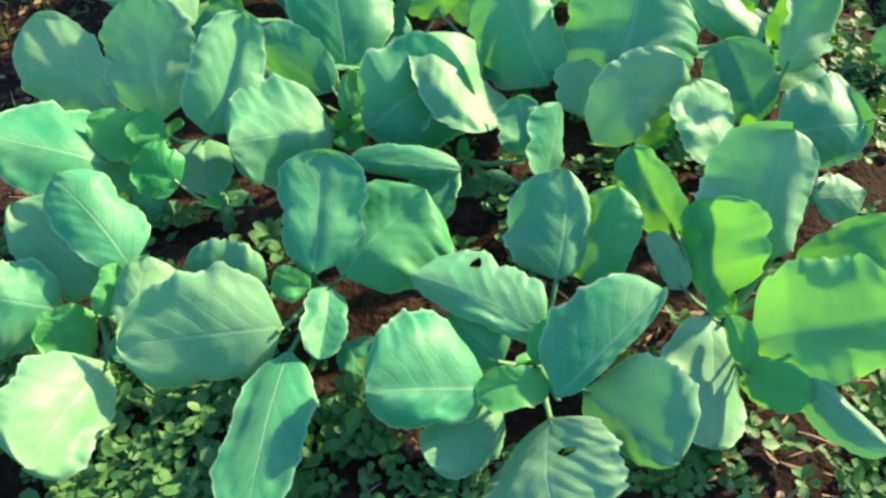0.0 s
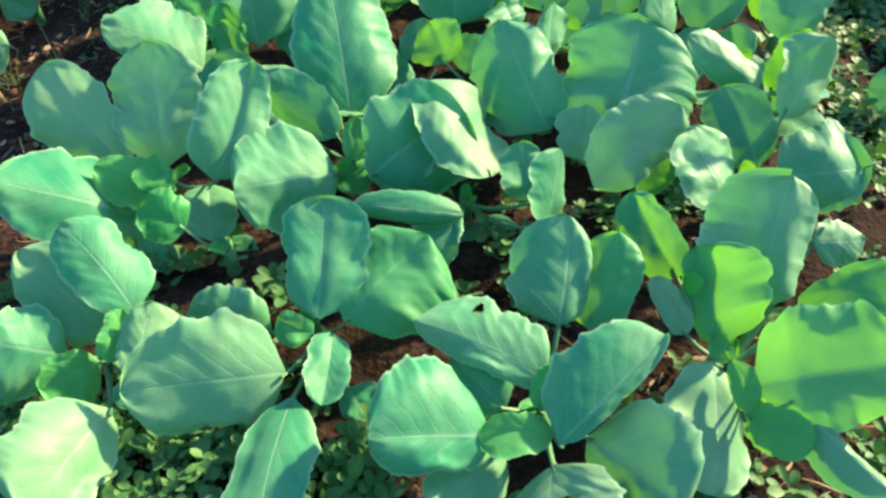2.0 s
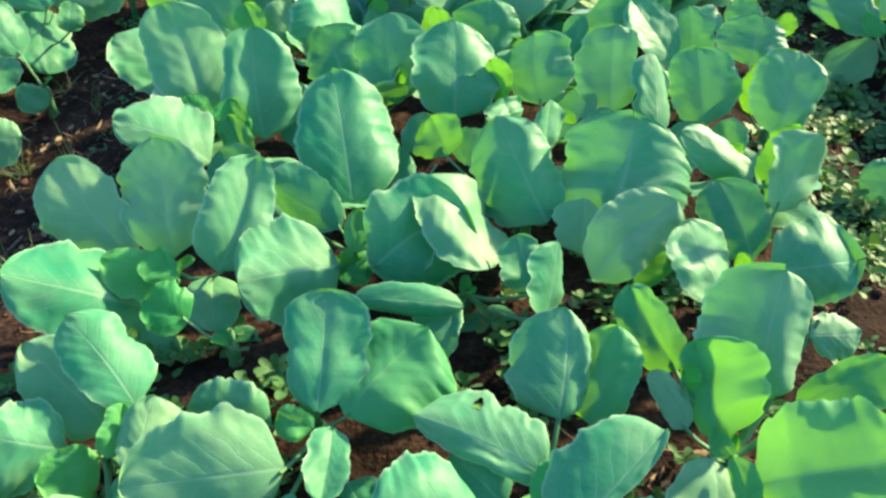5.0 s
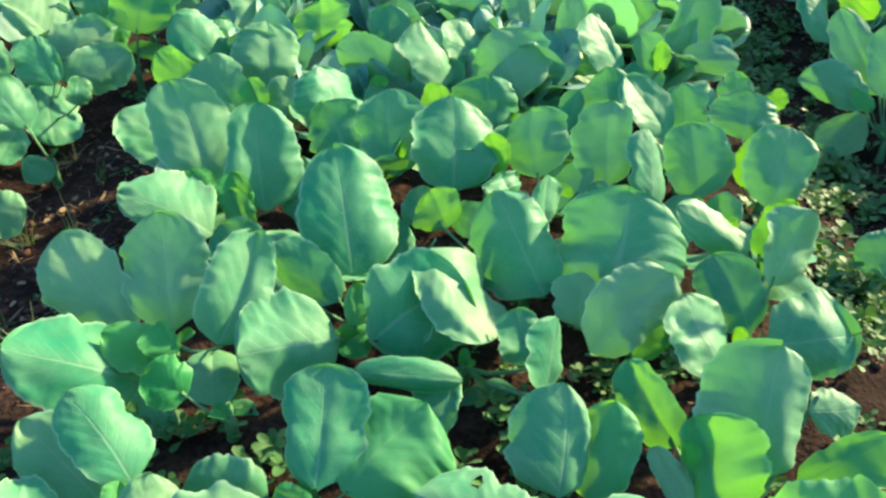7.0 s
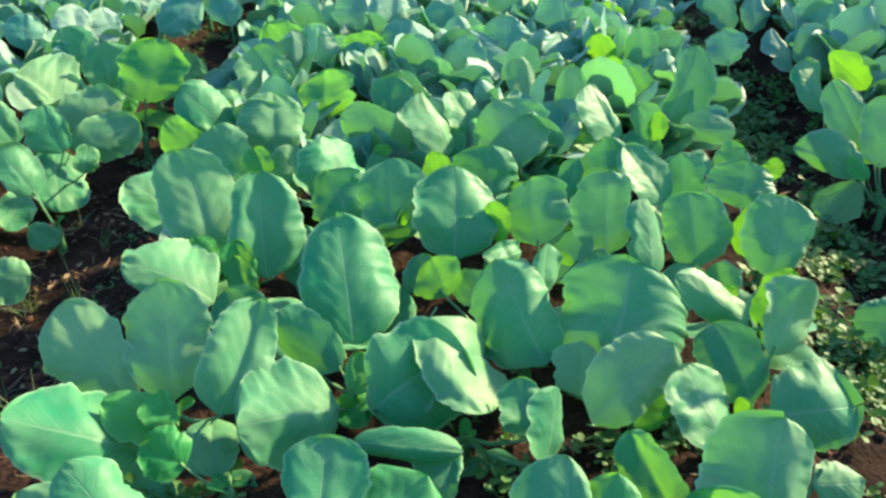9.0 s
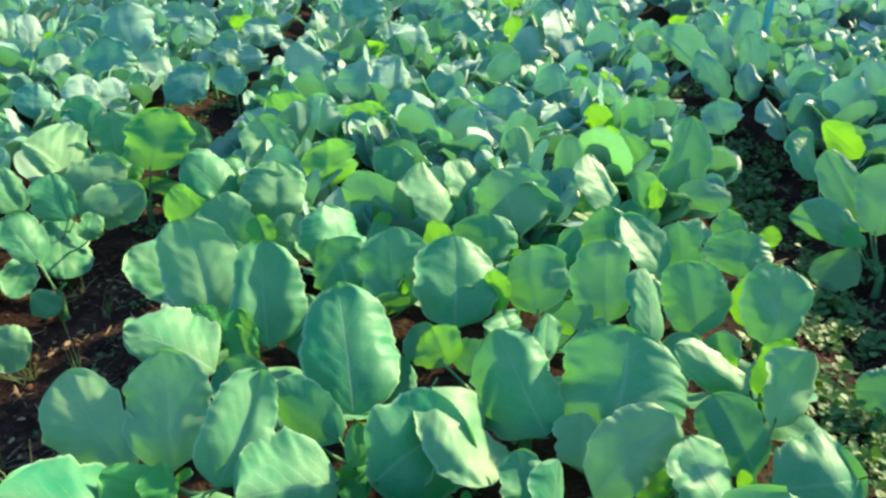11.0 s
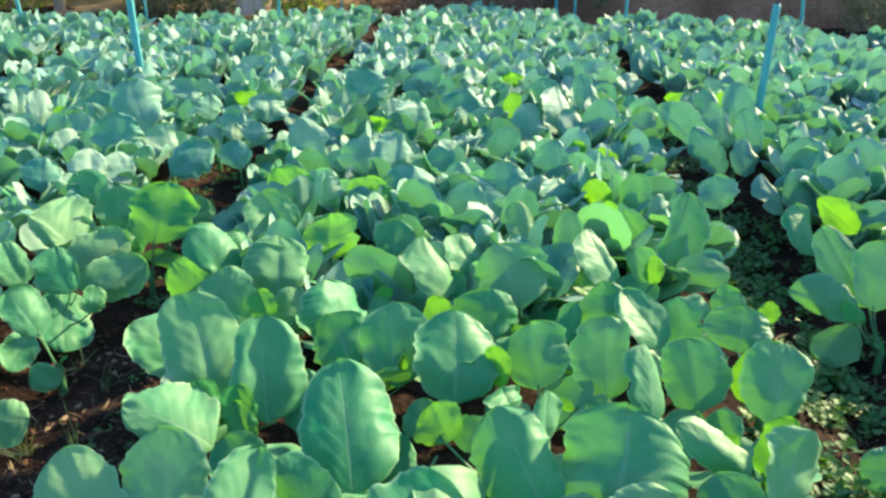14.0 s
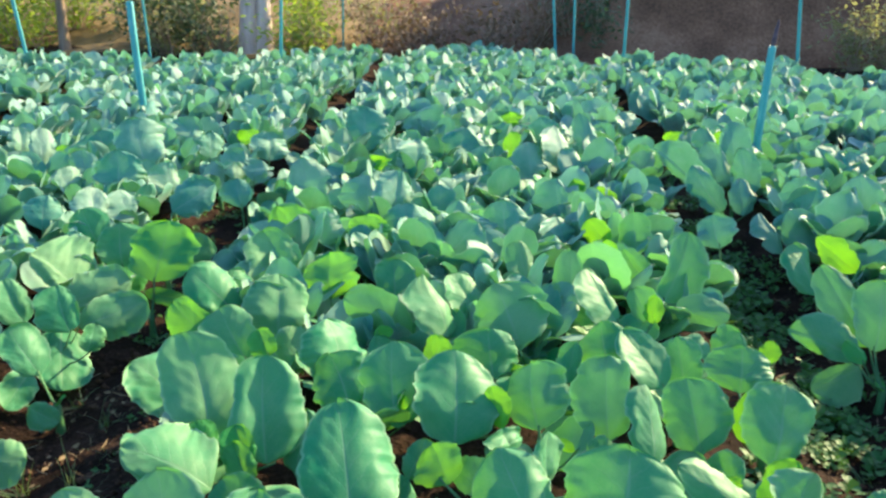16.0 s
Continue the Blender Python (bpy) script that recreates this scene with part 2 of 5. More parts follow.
def leaf_blade(L, wl, wr, rng, nu=15, nv=9, droop=30.0, left=(0, 0), right=(0, 0), wave=1.0, stalk=0.02, holes=(), bend=0.0, tip=(2.6, 3.4)):
    """An oval blade that grows along +y with its face up. wl, wr: half widths; droop: degrees by which it arches over;
    left, right: degrees by which that half lifts at the midrib and by which it rolls on towards the rim; bend: sideways sweep in degrees;
    tip: how blunt the two ends are."""
    verts, faces, uvs, grid = [], [], [], []
    ph = [rng.uniform(0, 6.28) for _ in range(10)]
    full, blunt = rng.uniform(0.74, 1.08), rng.uniform(*tip)
    half_n = nv // 2
    W = wl + wr
    x0 = y = z = u = 0.0
    for i in range(nu):
        last, u = u, 1 - (1 - i / (nu - 1)) ** 1.35
        down = -radians(droop) * u
        turn = radians(bend) * (u - 0.5)
        y += (u - last) * L * math.cos(down) * math.cos(turn)
        x0 += (u - last) * L * math.sin(turn)
        z += (u - last) * L * math.sin(down)
        t = max(0.0, (u - stalk) / (1 - stalk))
        prof = max(0.0, 1 - abs(2 * t ** full - 1) ** blunt) ** 0.52
        grip = min(1.0, t * 3.5)
        sway = 0.05 * W * noise.noise((2.1 * u, ph[7], 0.0)) * grip
        row = [None] * nv
        for k, half, (fold, roll) in ((0, wl, left), (1, wr, right)):
            # rim: slow lobes, small blunt teeth
            rim = 1.02 + wave * (0.14 * noise.noise((2.6 * u, ph[k], 2.0)) + 0.09 * noise.noise((7.5 * u, ph[2 + k], 5.0)) + 0.013 * math.sin(49 * u + ph[4 + k]) + 0.012 * math.sin(83 * u + ph[6]))
            width = max(half * prof * rim, min(0.006, 0.05 * W) * (1 - 0.7 * u))
            ease = roll * (0.55 + 0.45 * math.sin(math.pi * min(1.0, 0.15 + 0.85 * t)) + 0.25 * noise.noise((3 * u, ph[8] + k, 1.0)))
            px, pz = 0.0, 0.0
            for j in range(half_n + 1):
                a = j / half_n
                if j:
                    th = radians(fold * grip + ease * (a - 0.5 / half_n) ** 2)
                    px += width / half_n * math.cos(th)
                    pz += width / half_n * math.sin(th)
                ripple = wave * W * a ** 2.5 * grip * (0.034 * math.sin(7 * u + ph[9] + 1.7 * k) + 0.012 * a * a * math.sin(15 * u + ph[3] + 2.3 * k) + 0.005 * a * math.sin(47 * u + ph[5]))
                quilt = 0.0028 * W * math.sin(44 * u - 19 * a * min(1, 2.5 * half / L) + ph[4] + k) * (1 - a) * a * 4 * grip
                dent = W * (0.13 * noise.noise((1.9 * u + ph[0], 1.2 * (a if k else -a), ph[1])) + 0.032 * noise.noise((6 * u + ph[2], 3.2 * (a if k else -a), ph[6]))) * (0.3 + 0.7 * a) * grip
                rib = -0.010 * W * math.exp(-(a / 0.13) ** 2) * grip
                h = pz + ripple + quilt + dent + rib + sway
                v = (px if k else -px)
                c = half_n + (j if k else -j)
                if row[c] is None:
                    row[c] = len(verts)
                    # the sides sweep forward a little
                    fwd = y + 0.10 * px * (1 - t)
                    verts.append((x0 + v, fwd - h * math.sin(down), z + h * math.cos(down)))
                    uvs.append((0.5 + (0.5 if k else -0.5) * a, u))
        grid.append(row)
    for i in range(nu - 1):
        for j in range(nv - 1):
            hu, hv = uvs[grid[i][j]][1], (j + 0.5) / (nv - 1)
            if not any((hu - a) ** 2 / 0.0016 + (hv - b) ** 2 / 0.0045 < 1 for a, b in holes):
                faces.append((grid[i][j], grid[i][j + 1], grid[i + 1][j + 1], grid[i + 1][j]))
    return verts, faces, uvs


def leaf_pose(az, el, roll):
    """Leaf axes: az degrees from +y to the left, el up from level, roll about its own length."""
    return Matrix.Rotation(radians(az), 4, "Z") @ Matrix.Rotation(radians(el), 4, "X") @ Matrix.Rotation(radians(roll), 4, "Y")


def crown_bud(name, parent, s=0.03, down=0.08):
    """The short stem and knot of tiny leaves in the heart of the plant."""
    bm = bmesh.new()
    rings = []
    for k, (r, h) in enumerate(((0.60, -down / s), (0.45, -0.5 * down / s), (0.5, 0.0), (0.35, 0.4), (0.1, 0.6))):
        rings.append([bm.verts.new((s * r * math.cos(a), s * r * math.sin(a), s * h)) for a in np.linspace(0, 2 * math.pi, 8)[:-1]])
    for a, b in zip(rings, rings[1:]):
        for i in range(7):
            bm.faces.new((a[i], a[(i + 1) % 7], b[(i + 1) % 7], b[i]))
    return part(name, bm, STALK, parent)


def petiole(parent, foot, width=0.009):
    """The stalk that runs from the heart of the plant out to the foot of a blade; parent is the leaf."""
    a, c = Vector((0, 0, 0)), Vector(foot)
    bm, rings = bmesh.new(), []
    side = c.cross(Vector((0, 0, 1)))
    side = side.normalized() if side.length > 1e-5 else Vector((1, 0, 0))
    for t, r in ((0.0, 1.0), (0.35, 0.75), (0.7, 0.6), (1.12, 0.45)):
        p = a.lerp(c, t) - Vector((0, 0, 0.12 * c.length * math.sin(math.pi * min(t, 1))))
        rings.append([bm.verts.new(p + side * (width * r * math.cos(q)) + Vector((0, 0, width * 0.7 * r * math.sin(q)))) for q in np.linspace(0, 2 * math.pi, 7)[:-1]])
    for r0, r1 in zip(rings, rings[1:]):
        for k in range(6):
            bm.faces.new((r0[k], r0[(k + 1) % 6], r1[(k + 1) % 6], r1[k]))
    inv = parent.matrix_basis.inverted()
    for v in bm.verts:
        v.co = inv @ v.co
    part("petiole", bm, STALK, parent)


def add_leaf(top, name, mat, foot, az, el, roll, grid, label=""):
    v, f, uv = grid
    ob = tagged(new(name, mesh_from(name, v, f, uv, mat)), label)
    ob.parent, ob.matrix_basis = top, Matrix.Translation(foot) @ leaf_pose(az, el, roll)
    if Vector(foot).length > 0.03:
        petiole(ob, foot)
    return ob


def plant(x, y, z, seed, label, group="leafy plants in the near bed"):
    """The heart of one plant at x, y, z: its stem, tiny inner leaves and a few low leaves that fill it; blade() adds the rest."""
    rng = random.Random(seed)
    top = tagged(new("cabbage_plant"), label, "leafy plant", group)
    top.matrix_world = pose(x, y, z)
    crown_bud("stem", top, down=z - soil_height(x, y) + 0.015)
    if y > 1.5 and min(abs(x - t) for t in TROUGHS) > 0.45:
        a0 = rng.uniform(0, 90)
        for k in range(5 if y < 3.2 else 4):
            L = rng.uniform(0.16, 0.23)
            grid = leaf_blade(L, 0.33 * L, 0.33 * L, rng, 17, 9, rng.uniform(5, 30), (rng.uniform(-5, 10), 0), (rng.uniform(-5, 10), 0), stalk=0.15)
            add_leaf(top, "leaf", FULL, (0, 0, 0), a0 + 72 * k + rng.uniform(-30, 30), rng.uniform(25, 58), rng.uniform(-20, 20), grid)
    for k in range(2):
        L = rng.uniform(0.035, 0.065)
        grid = leaf_blade(L, L * 0.28, L * 0.28, rng, 11, 7, rng.uniform(10, 50), (20, 10), (20, 10), stalk=0.12)
        add_leaf(top, "young_leaf", YOUNG, (0, 0, 0), rng.uniform(0, 360), rng.uniform(40, 75), rng.uniform(-30, 30), grid, "small inner leaf, fresh green to sunlit yellow-green")
    return top


def blade(top, foot, az, el, roll, L, wl, wr, droop, left, right, mat, wave=1.0, hole=None):
    """One leaf of a plant: the foot of its blade from the heart, its direction, length, half widths and how it arches, folds and rolls."""
    rng = random.Random(int(1e4 * (L + wl) + 17 * az + 5 * el))
    left, right = ((a + rng.uniform(-8, 10), b + rng.uniform(-55, 4)) for a, b in (left, right))
    grid = leaf_blade(1.02 * L, 1.10 * wl, 1.10 * wr, rng, 43 if not hole else 91, 23 if not hole else 55, droop, left, right, 1.25 * wave, 0.02, (hole,) if hole else (), rng.uniform(-22, 22), tip=(1.9, 2.8) if mat is ROW_LEAF or mat is GLOW else (2.6, 3.4))
    # GLOW leaves go with the young ones; their yellow stands in for sunlight
    if mat is YOUNG or mat is GLOW:
        return add_leaf(top, "young_leaf", mat, foot, az, el, roll, grid, "small inner leaf, fresh green to sunlit yellow-green")
    return add_leaf(top, "leaf", mat, foot, az, el, roll, grid)


def random_leaves(rng, n, s):
    """Outer leaves spread and droop, inner ones stand up: az, el, length, half widths, roll, droop, left, right."""
    rows, a0 = [], rng.uniform(0, 360)
    for k in range(n):
        age = k / max(1, n - 1)
        L = s * rng.uniform(0.24, 0.33) * (1 - 0.15 * age)
        w = L * rng.uniform(0.23, 0.325)
        sides = [(rng.uniform(-20, 16), rng.choice((-45, -30, -15, 0, 15))) for _ in (0, 1)]
        rows.append((a0 + 137.5 * k + rng.uniform(-20, 20), rng.uniform(38, 80) + 14 * age, L, w * rng.uniform(0.9, 1.1), w * rng.uniform(0.9, 1.1), rng.uniform(-50, 50), rng.uniform(0, 45), *sides))
    return rows


# ---- ground ----
# The beds run along +y; the troughs between them lie at these x
TROUGHS = (-9.6, -6.95, -4.2, -1.47, 1.27, 4.0, 6.75, 9.4)


def field_end(x):
    """Where the crop stops: the middle beds run on a little farther."""
    return 10.45 + 1.5 * math.exp(-((x + 0.3) / 1.9) ** 2)


def soil_height(x, y):
    d = min(abs(x - t - 0.05 * math.sin(0.9 * y + t)) for t in TROUGHS)
    bed = 0.10 * (1 - math.exp(-(d / 0.30) ** 2)) - 0.10
    rough = 0.020 * noise.noise((x * 4, y * 4, 0)) + 0.010 * noise.noise((x * 13, y * 13, 5))
    return bed + rough


def axis_steps(stops):
    """Grid lines: fine near the path, coarse far off."""
    vals = []
    for a, b, n in stops:
        vals += list(np.linspace(a, b, n, endpoint=False))
    return vals + [stops[-1][1]]


xs = axis_steps([(-400, -40, 6), (-40, -8, 20), (-8, -2, 60), (-2, 2, 150), (2, 8, 60), (8, 40, 20), (40, 400, 6)])
ys = axis_steps([(-300, -20, 6), (-20, 0.2, 22), (0.2, 3.5, 110), (3.5, 12, 90), (12, 40, 20), (40, 400, 6)])
gv = []
for gy in ys:
    for gx in xs:
        inside = abs(gx) < 14 and -3 < gy < 13
        gv.append((gx, gy, soil_height(gx, gy) if inside else -0.01 + 0.05 * noise.noise((gx * 0.2, gy * 0.2, 1))))
nx = len(xs)
gf = [(j * nx + i, j * nx + i + 1, (j + 1) * nx + i + 1, (j + 1) * nx + i) for j in range(len(ys) - 1) for i in range(nx - 1)]
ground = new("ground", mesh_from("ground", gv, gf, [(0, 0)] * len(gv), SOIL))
tagged(ground, "bare red-brown soil ridged into planting beds", "soil", kind="structure")

# ---- the plants of the near beds, one by one ----
# blade rows: foot from the heart, az, el, roll, length, left and right half width, droop, (lift, roll of the rim) left and right
P = plant(-0.698, 1.373, 0.060, 300, "leafy plant with pale sunlit outer leaves over weedy soil")
blade(P, (-0.067, -0.037, 0.070), 66, 50, -42, 0.270, 0.098, 0.067, 20, (8, -10), (-6, -20), FULL)
blade(P, (0.024, -0.043, 0.080), 21, 52, -12, 0.269, 0.098, 0.091, 14, (-4, -12), (6, 14), FULL)
blade(P, (0.142, -0.091, 0.090), -20, 42, 38, 0.262, 0.077, 0.062, 8, (24, -10), (28, 10), FULL)
blade(P, (-0.017, -0.147, 0.030), 134, 52, -52, 0.286, 0.089, 0.107, 45, (-10, -10), (-14, -12), FULL)
blade(P, (0.115, -0.058, 0.050), -164, -9, -16, 0.141, 0.052, 0.053, 15, (20, 0), (14, 0), FULL)
blade(P, (0.049, -0.100, 0.090), 109, 26, -53, 0.147, 0.054, 0.038, 20, (0, 18), (0, 18), YOUNG)
blade(P, (0.066, -0.133, 0.100), 47, 45, -16, 0.077, 0.047, 0.020, 10, (0, 20), (0, 20), YOUNG)
blade(P, (-0.080, -0.125, -0.010), -122, -5, 26, 0.169, 0.018, 0.046, 20, (0, 0), (0, 0), FULL)

P = plant(-0.281, 1.464, 0.060, 301, "leafy plant with pale sunlit outer leaves over weedy soil")
blade(P, (-0.025, -0.111, 0.060), 140, 27, -51, 0.240, 0.103, 0.127, 30, (-12, -14), (-8, -20), FULL)
blade(P, (-0.039, -0.003, 0.080), 74, 36, -39, 0.207, 0.046, 0.065, 25, (-30, 0), (6, 0), FULL)
blade(P, (0.056, -0.130, 0.080), -70, 32, 48, 0.234, 0.110, 0.118, 25, (4, 0), (-14, -10), FULL, wave=0.6)
blade(P, (0.161, 0.038, 0.210), -137, -17, 0, 0.253, 0.160, 0.081, 25, (-8, -14), (4, -8), FULL)
blade(P, (0.006, -0.079, 0.070), -3, 47, 12, 0.098, 0.024, 0.033, 8, (0, 20), (0, 20), YOUNG)
blade(P, (0.033, -0.060, 0.050), 126, -4, -47, 0.086, 0.045, 0.035, 25, (16, 0), (20, 0), YOUNG)
blade(P, (-0.022, 0.080, 0.080), 16, 52, 2, 0.343, 0.100, 0.123, 24, (-8, -18), (-10, -22), FULL)
blade(P, (-0.104, 0.022, 0.050), 66, 40, -37, 0.180, 0.050, 0.075, 20, (0, 0), (-12, 0), FULL)

P = plant(-0.288, 0.958, 0.060, 302, "blue-green leafy plant with broad waxy leaves in brown soil")
blade(P, (0.004, -0.017, 0.060), 0, 39, 11, 0.234, 0.075, 0.077, 18, (-6, -22), (4, 6), FULL)
blade(P, (0.057, -0.019, 0.060), -41, 29, 9, 0.223, 0.090, 0.120, 22, (-4, -6), (-4, 12), BACKLIT)
blade(P, (0.034, -0.036, 0.050), -175, 1, -23, 0.143, 0.034, 0.039, 20, (16, 0), (14, 0), FULL)
blade(P, (0.002, -0.044, 0.050), 86, 29, -38, 0.071, 0.031, 0.024, 20, (10, 0), (10, 0), YOUNG)
blade(P, (-0.088, -0.011, 0.010), 102, 25, -41, 0.157, 0.048, 0.067, 25, (-4, 0), (-4, 0), FULL)
blade(P, (-0.036, -0.122, 0.040), 121, 23, -42, 0.268, 0.096, 0.097, 35, (-16, -10), (6, -16), FULL)
blade(P, (-0.017, -0.167, 0.030), 178, 7, 6, 0.297, 0.064, 0.066, 12, (-5, -8), (-5, 6), FULL)
blade(P, (0.064, -0.089, -0.045), -145, -1, 14, 0.119, 0.049, 0.033, 5, (0, 0), (0, 0), FULL)

P = plant(-0.674, 0.883, 0.060, 303, "leafy plant with pale sunlit outer leaves over weedy soil")
blade(P, (0.071, 0.029, 0.090), 59, 52, -13, 0.206, 0.052, 0.084, 35, (-6, -6), (-8, -24), FULL)
blade(P, (0.017, 0.017, 0.040), 68, 44, -22, 0.221, 0.066, 0.067, 25, (-4, 0), (-6, 0), FULL)
blade(P, (-0.041, -0.038, 0.050), 130, 51, -50, 0.139, 0.108, 0.073, 40, (-20, 0), (-6, 0), FULL)
blade(P, (0.018, -0.045, 0.040), 142, 18, -46, 0.105, 0.062, 0.033, 30, (-10, 0), (12, 0), YOUNG)
blade(P, (0.046, -0.061, 0.060), -7, 32, 28, 0.095, 0.030, 0.018, 8, (25, 0), (25, 0), YOUNG)
blade(P, (0.106, -0.089, 0.060), -6, 32, 33, 0.135, 0.043, 0.072, 15, (-14, -10), (12, -26), FULL)
blade(P, (0.063, -0.134, 0.030), 177, 15, -54, 0.216, 0.070, 0.097, 20, (3, -4), (-3, -6), FULL)
blade(P, (0.156, -0.095, -0.030), 136, 9, -38, 0.058, 0.021, 0.014, 10, (0, 0), (0, 0), FULL)
blade(P, (0.116, -0.069, 0.030), 143, 11, -41, 0.071, 0.025, 0.023, 20, (0, 0), (0, 0), FULL)

P = plant(0.129, 0.817, 0.060, 304, "blue-green leafy plant with broad waxy leaves in brown soil")
blade(P, (0.002, 0.000, 0.080), 80, 23, -36, 0.252, 0.036, 0.095, 35, (-4, 4), (-16, -26), FULL, hole=(0.62, 0.8))
blade(P, (-0.067, -0.031, 0.040), 59, 24, -31, 0.124, 0.050, 0.043, 22, (-6, 0), (-6, 0), FULL)
blade(P, (-0.088, -0.088, 0.040), 119, 37, -33, 0.217, 0.062, 0.124, 35, (-10, -8), (-2, -14), FULL)
blade(P, (-0.067, -0.080, -0.010), 140, 11, -22, 0.168, 0.057, 0.047, 15, (0, 0), (0, 0), FULL)
blade(P, (0.013, -0.078, 0.050), 107, 12, -33, 0.125, 0.038, 0.029, 20, (18, 0), (16, 0), YOUNG)
blade(P, (-0.014, -0.054, 0.070), -28, 30, 11, 0.083, 0.027, 0.027, 10, (20, 0), (20, 0), YOUNG)
blade(P, (0.020, -0.107, 0.060), -52, 34, 21, 0.254, 0.093, 0.022, 30, (-8, -14), (10, 60), FULL)
blade(P, (0.013, -0.121, 0.020), 176, 12, 35, 0.197, 0.105, 0.103, 15, (-6, 0), (-4, 0), FULL, hole=(0.36, 0.36))
blade(P, (0.069, -0.079, 0.040), -138, 10, 35, 0.183, 0.110, 0.046, 22, (14, -10), (-4, 0), FULL)
blade(P, (0.028, 0.139, 0.060), -4, 34, -4, 0.210, 0.101, 0.046, 12, (-4, 0), (-4, -30), FULL)
blade(P, (0.088, 0.138, 0.050), -15, 35, -19, 0.192, 0.067, 0.057, 10, (-6, -4), (-4, -40), BACKLIT)

P = plant(0.473, 0.931, 0.060, 305, "leafy plant with sun-glowing yellow-green patches on broad leaves")
blade(P, (-0.055, -0.038, 0.060), -179, -9, -20, 0.231, 0.060, 0.082, 20, (-8, -10), (-5, 0), FULL)
blade(P, (-0.085, 0.147, 0.070), 33, 26, -52, 0.190, 0.050, 0.043, 12, (24, 0), (14, 0), BACKLIT)
blade(P, (-0.086, 0.017, 0.060), 31, 24, -33, 0.119, 0.026, 0.023, 8, (20, 0), (20, 0), FULL)
blade(P, (-0.040, -0.006, 0.060), 12, 34, -29, 0.179, 0.041, 0.100, 12, (8, 0), (24, 0), BACKLIT)
blade(P, (0.043, 0.057, 0.100), -14, 45, -10, 0.246, 0.118, 0.068, 16, (5, -6), (-8, -36), FULL)
blade(P, (0.155, 0.188, 0.140), -91, 11, 35, 0.101, 0.042, 0.046, 30, (-15, 0), (-15, 0), FULL)
blade(P, (0.110, 0.056, 0.090), -84, 41, 37, 0.178, 0.029, 0.070, 25, (-4, 0), (-10, 0), BACKLIT)
blade(P, (0.006, -0.102, 0.070), -98, 34, 34, 0.231, 0.103, 0.081, 25, (14, 6), (12, -8), BACKLIT)
blade(P, (-0.012, -0.135, 0.040), -133, 22, 42, 0.117, 0.035, 0.040, 20, (8, 0), (10, 0), YOUNG)
blade(P, (0.050, -0.124, 0.080), -140, 1, 5, 0.213, 0.018, 0.053, 20, (-5, -20), (-50, 0), FULL)
blade(P, (-0.006, -0.137, 0.050), 17, 28, -28, 0.088, 0.018, 0.026, 15, (20, 0), (20, 0), YOUNG)
blade(P, (-0.018, -0.040, 0.060), 33, 23, -35, 0.052, 0.022, 0.016, 15, (20, 0), (20, 0), YOUNG)
blade(P, (-0.090, 0.070, 0.110), -11, 45, -37, 0.042, 0.020, 0.023, 10, (0, 0), (0, 0), GLOW)

P = plant(0.367, 1.454, 0.060, 306, "leafy plant with sun-glowing yellow-green patches on broad leaves")
blade(P, (-0.074, 0.015, 0.100), -8, 59, -16, 0.273, 0.171, 0.193, 36, (-10, -22), (-6, -80), FULL)
blade(P, (-0.120, -0.123, 0.070), -61, 39, 34, 0.246, 0.076, 0.067, 18, (4, 0), (14, 0), FULL)
blade(P, (-0.141, -0.050, 0.080), -2, 49, -6, 0.123, 0.059, 0.034, 14, (4, 0), (4, 0), FULL)
blade(P, (-0.020, -0.100, 0.040), -59, 44, 25, 0.103, 0.038, 0.035, 15, (0, 0), (0, 0), BACKLIT)

P = plant(0.719, 1.709, 0.060, 307, "leafy plant with sun-glowing yellow-green patches on broad leaves")
blade(P, (-0.075, -0.088, 0.140), 85, 39, -34, 0.214, 0.045, 0.057, 25, (-20, 0), (-10, 0), FULL)
blade(P, (-0.047, -0.068, 0.120), -43, 49, -10, 0.159, 0.059, 0.042, 10, (0, 0), (0, 0), GLOW)
blade(P, (-0.070, 0.066, 0.110), 51, 27, -60, 0.102, 0.025, 0.051, 15, (0, 0), (0, 0), FULL)
blade(P, (0.041, 0.164, 0.110), -27, 58, 24, 0.224, 0.096, 0.079, 14, (10, 0), (-4, -20), FULL)
blade(P, (-0.115, -0.015, 0.140), 31, 44, -68, 0.050, 0.029, 0.033, 10, (0, 0), (0, 0), GLOW)

P = plant(-0.366, 1.674, 0.060, 308, "leafy plant with pale sunlit outer leaves over weedy soil")
blade(P, (-0.147, 0.182, 0.040), -6, 52, 0, 0.170, 0.051, 0.046, 10, (0, 0), (0, 0), FULL)
blade(P, (-0.169, -0.085, 0.030), 62, 47, -33, 0.180, 0.066, 0.067, 22, (0, 0), (0, 0), FULL)
blade(P, (0.074, 0.004, 0.010), -50, 36, 44, 0.158, 0.047, 0.058, 14, (0, 0), (0, 0), FULL)
blade(P, (0.159, 0.190, 0.030), -37, 44, 35, 0.118, 0.030, 0.047, 10, (0, 0), (0, 0), FULL)

P = plant(0.116, 1.646, 0.060, 309, "blue-green leafy plant with broad waxy leaves in brown soil")
blade(P, (0.037, -0.149, 0.090), 40, 44, -37, 0.281, 0.120, 0.085, 25, (-6, -20), (-8, -20), FULL)
blade(P, (-0.206, 0.115, 0.090), 42, 45, -51, 0.109, 0.068, 0.061, 15, (0, 0), (0, 0), YOUNG)
blade(P, (-0.049, 0.105, 0.200), 30, 59, 20, 0.063, 0.058, 0.063, 15, (0, 0), (0, 0), FULL)
blade(P, (0.036, 0.038, 0.160), -16, 60, 66, 0.126, 0.038, 0.054, 15, (0, 0), (0, 0), FULL)
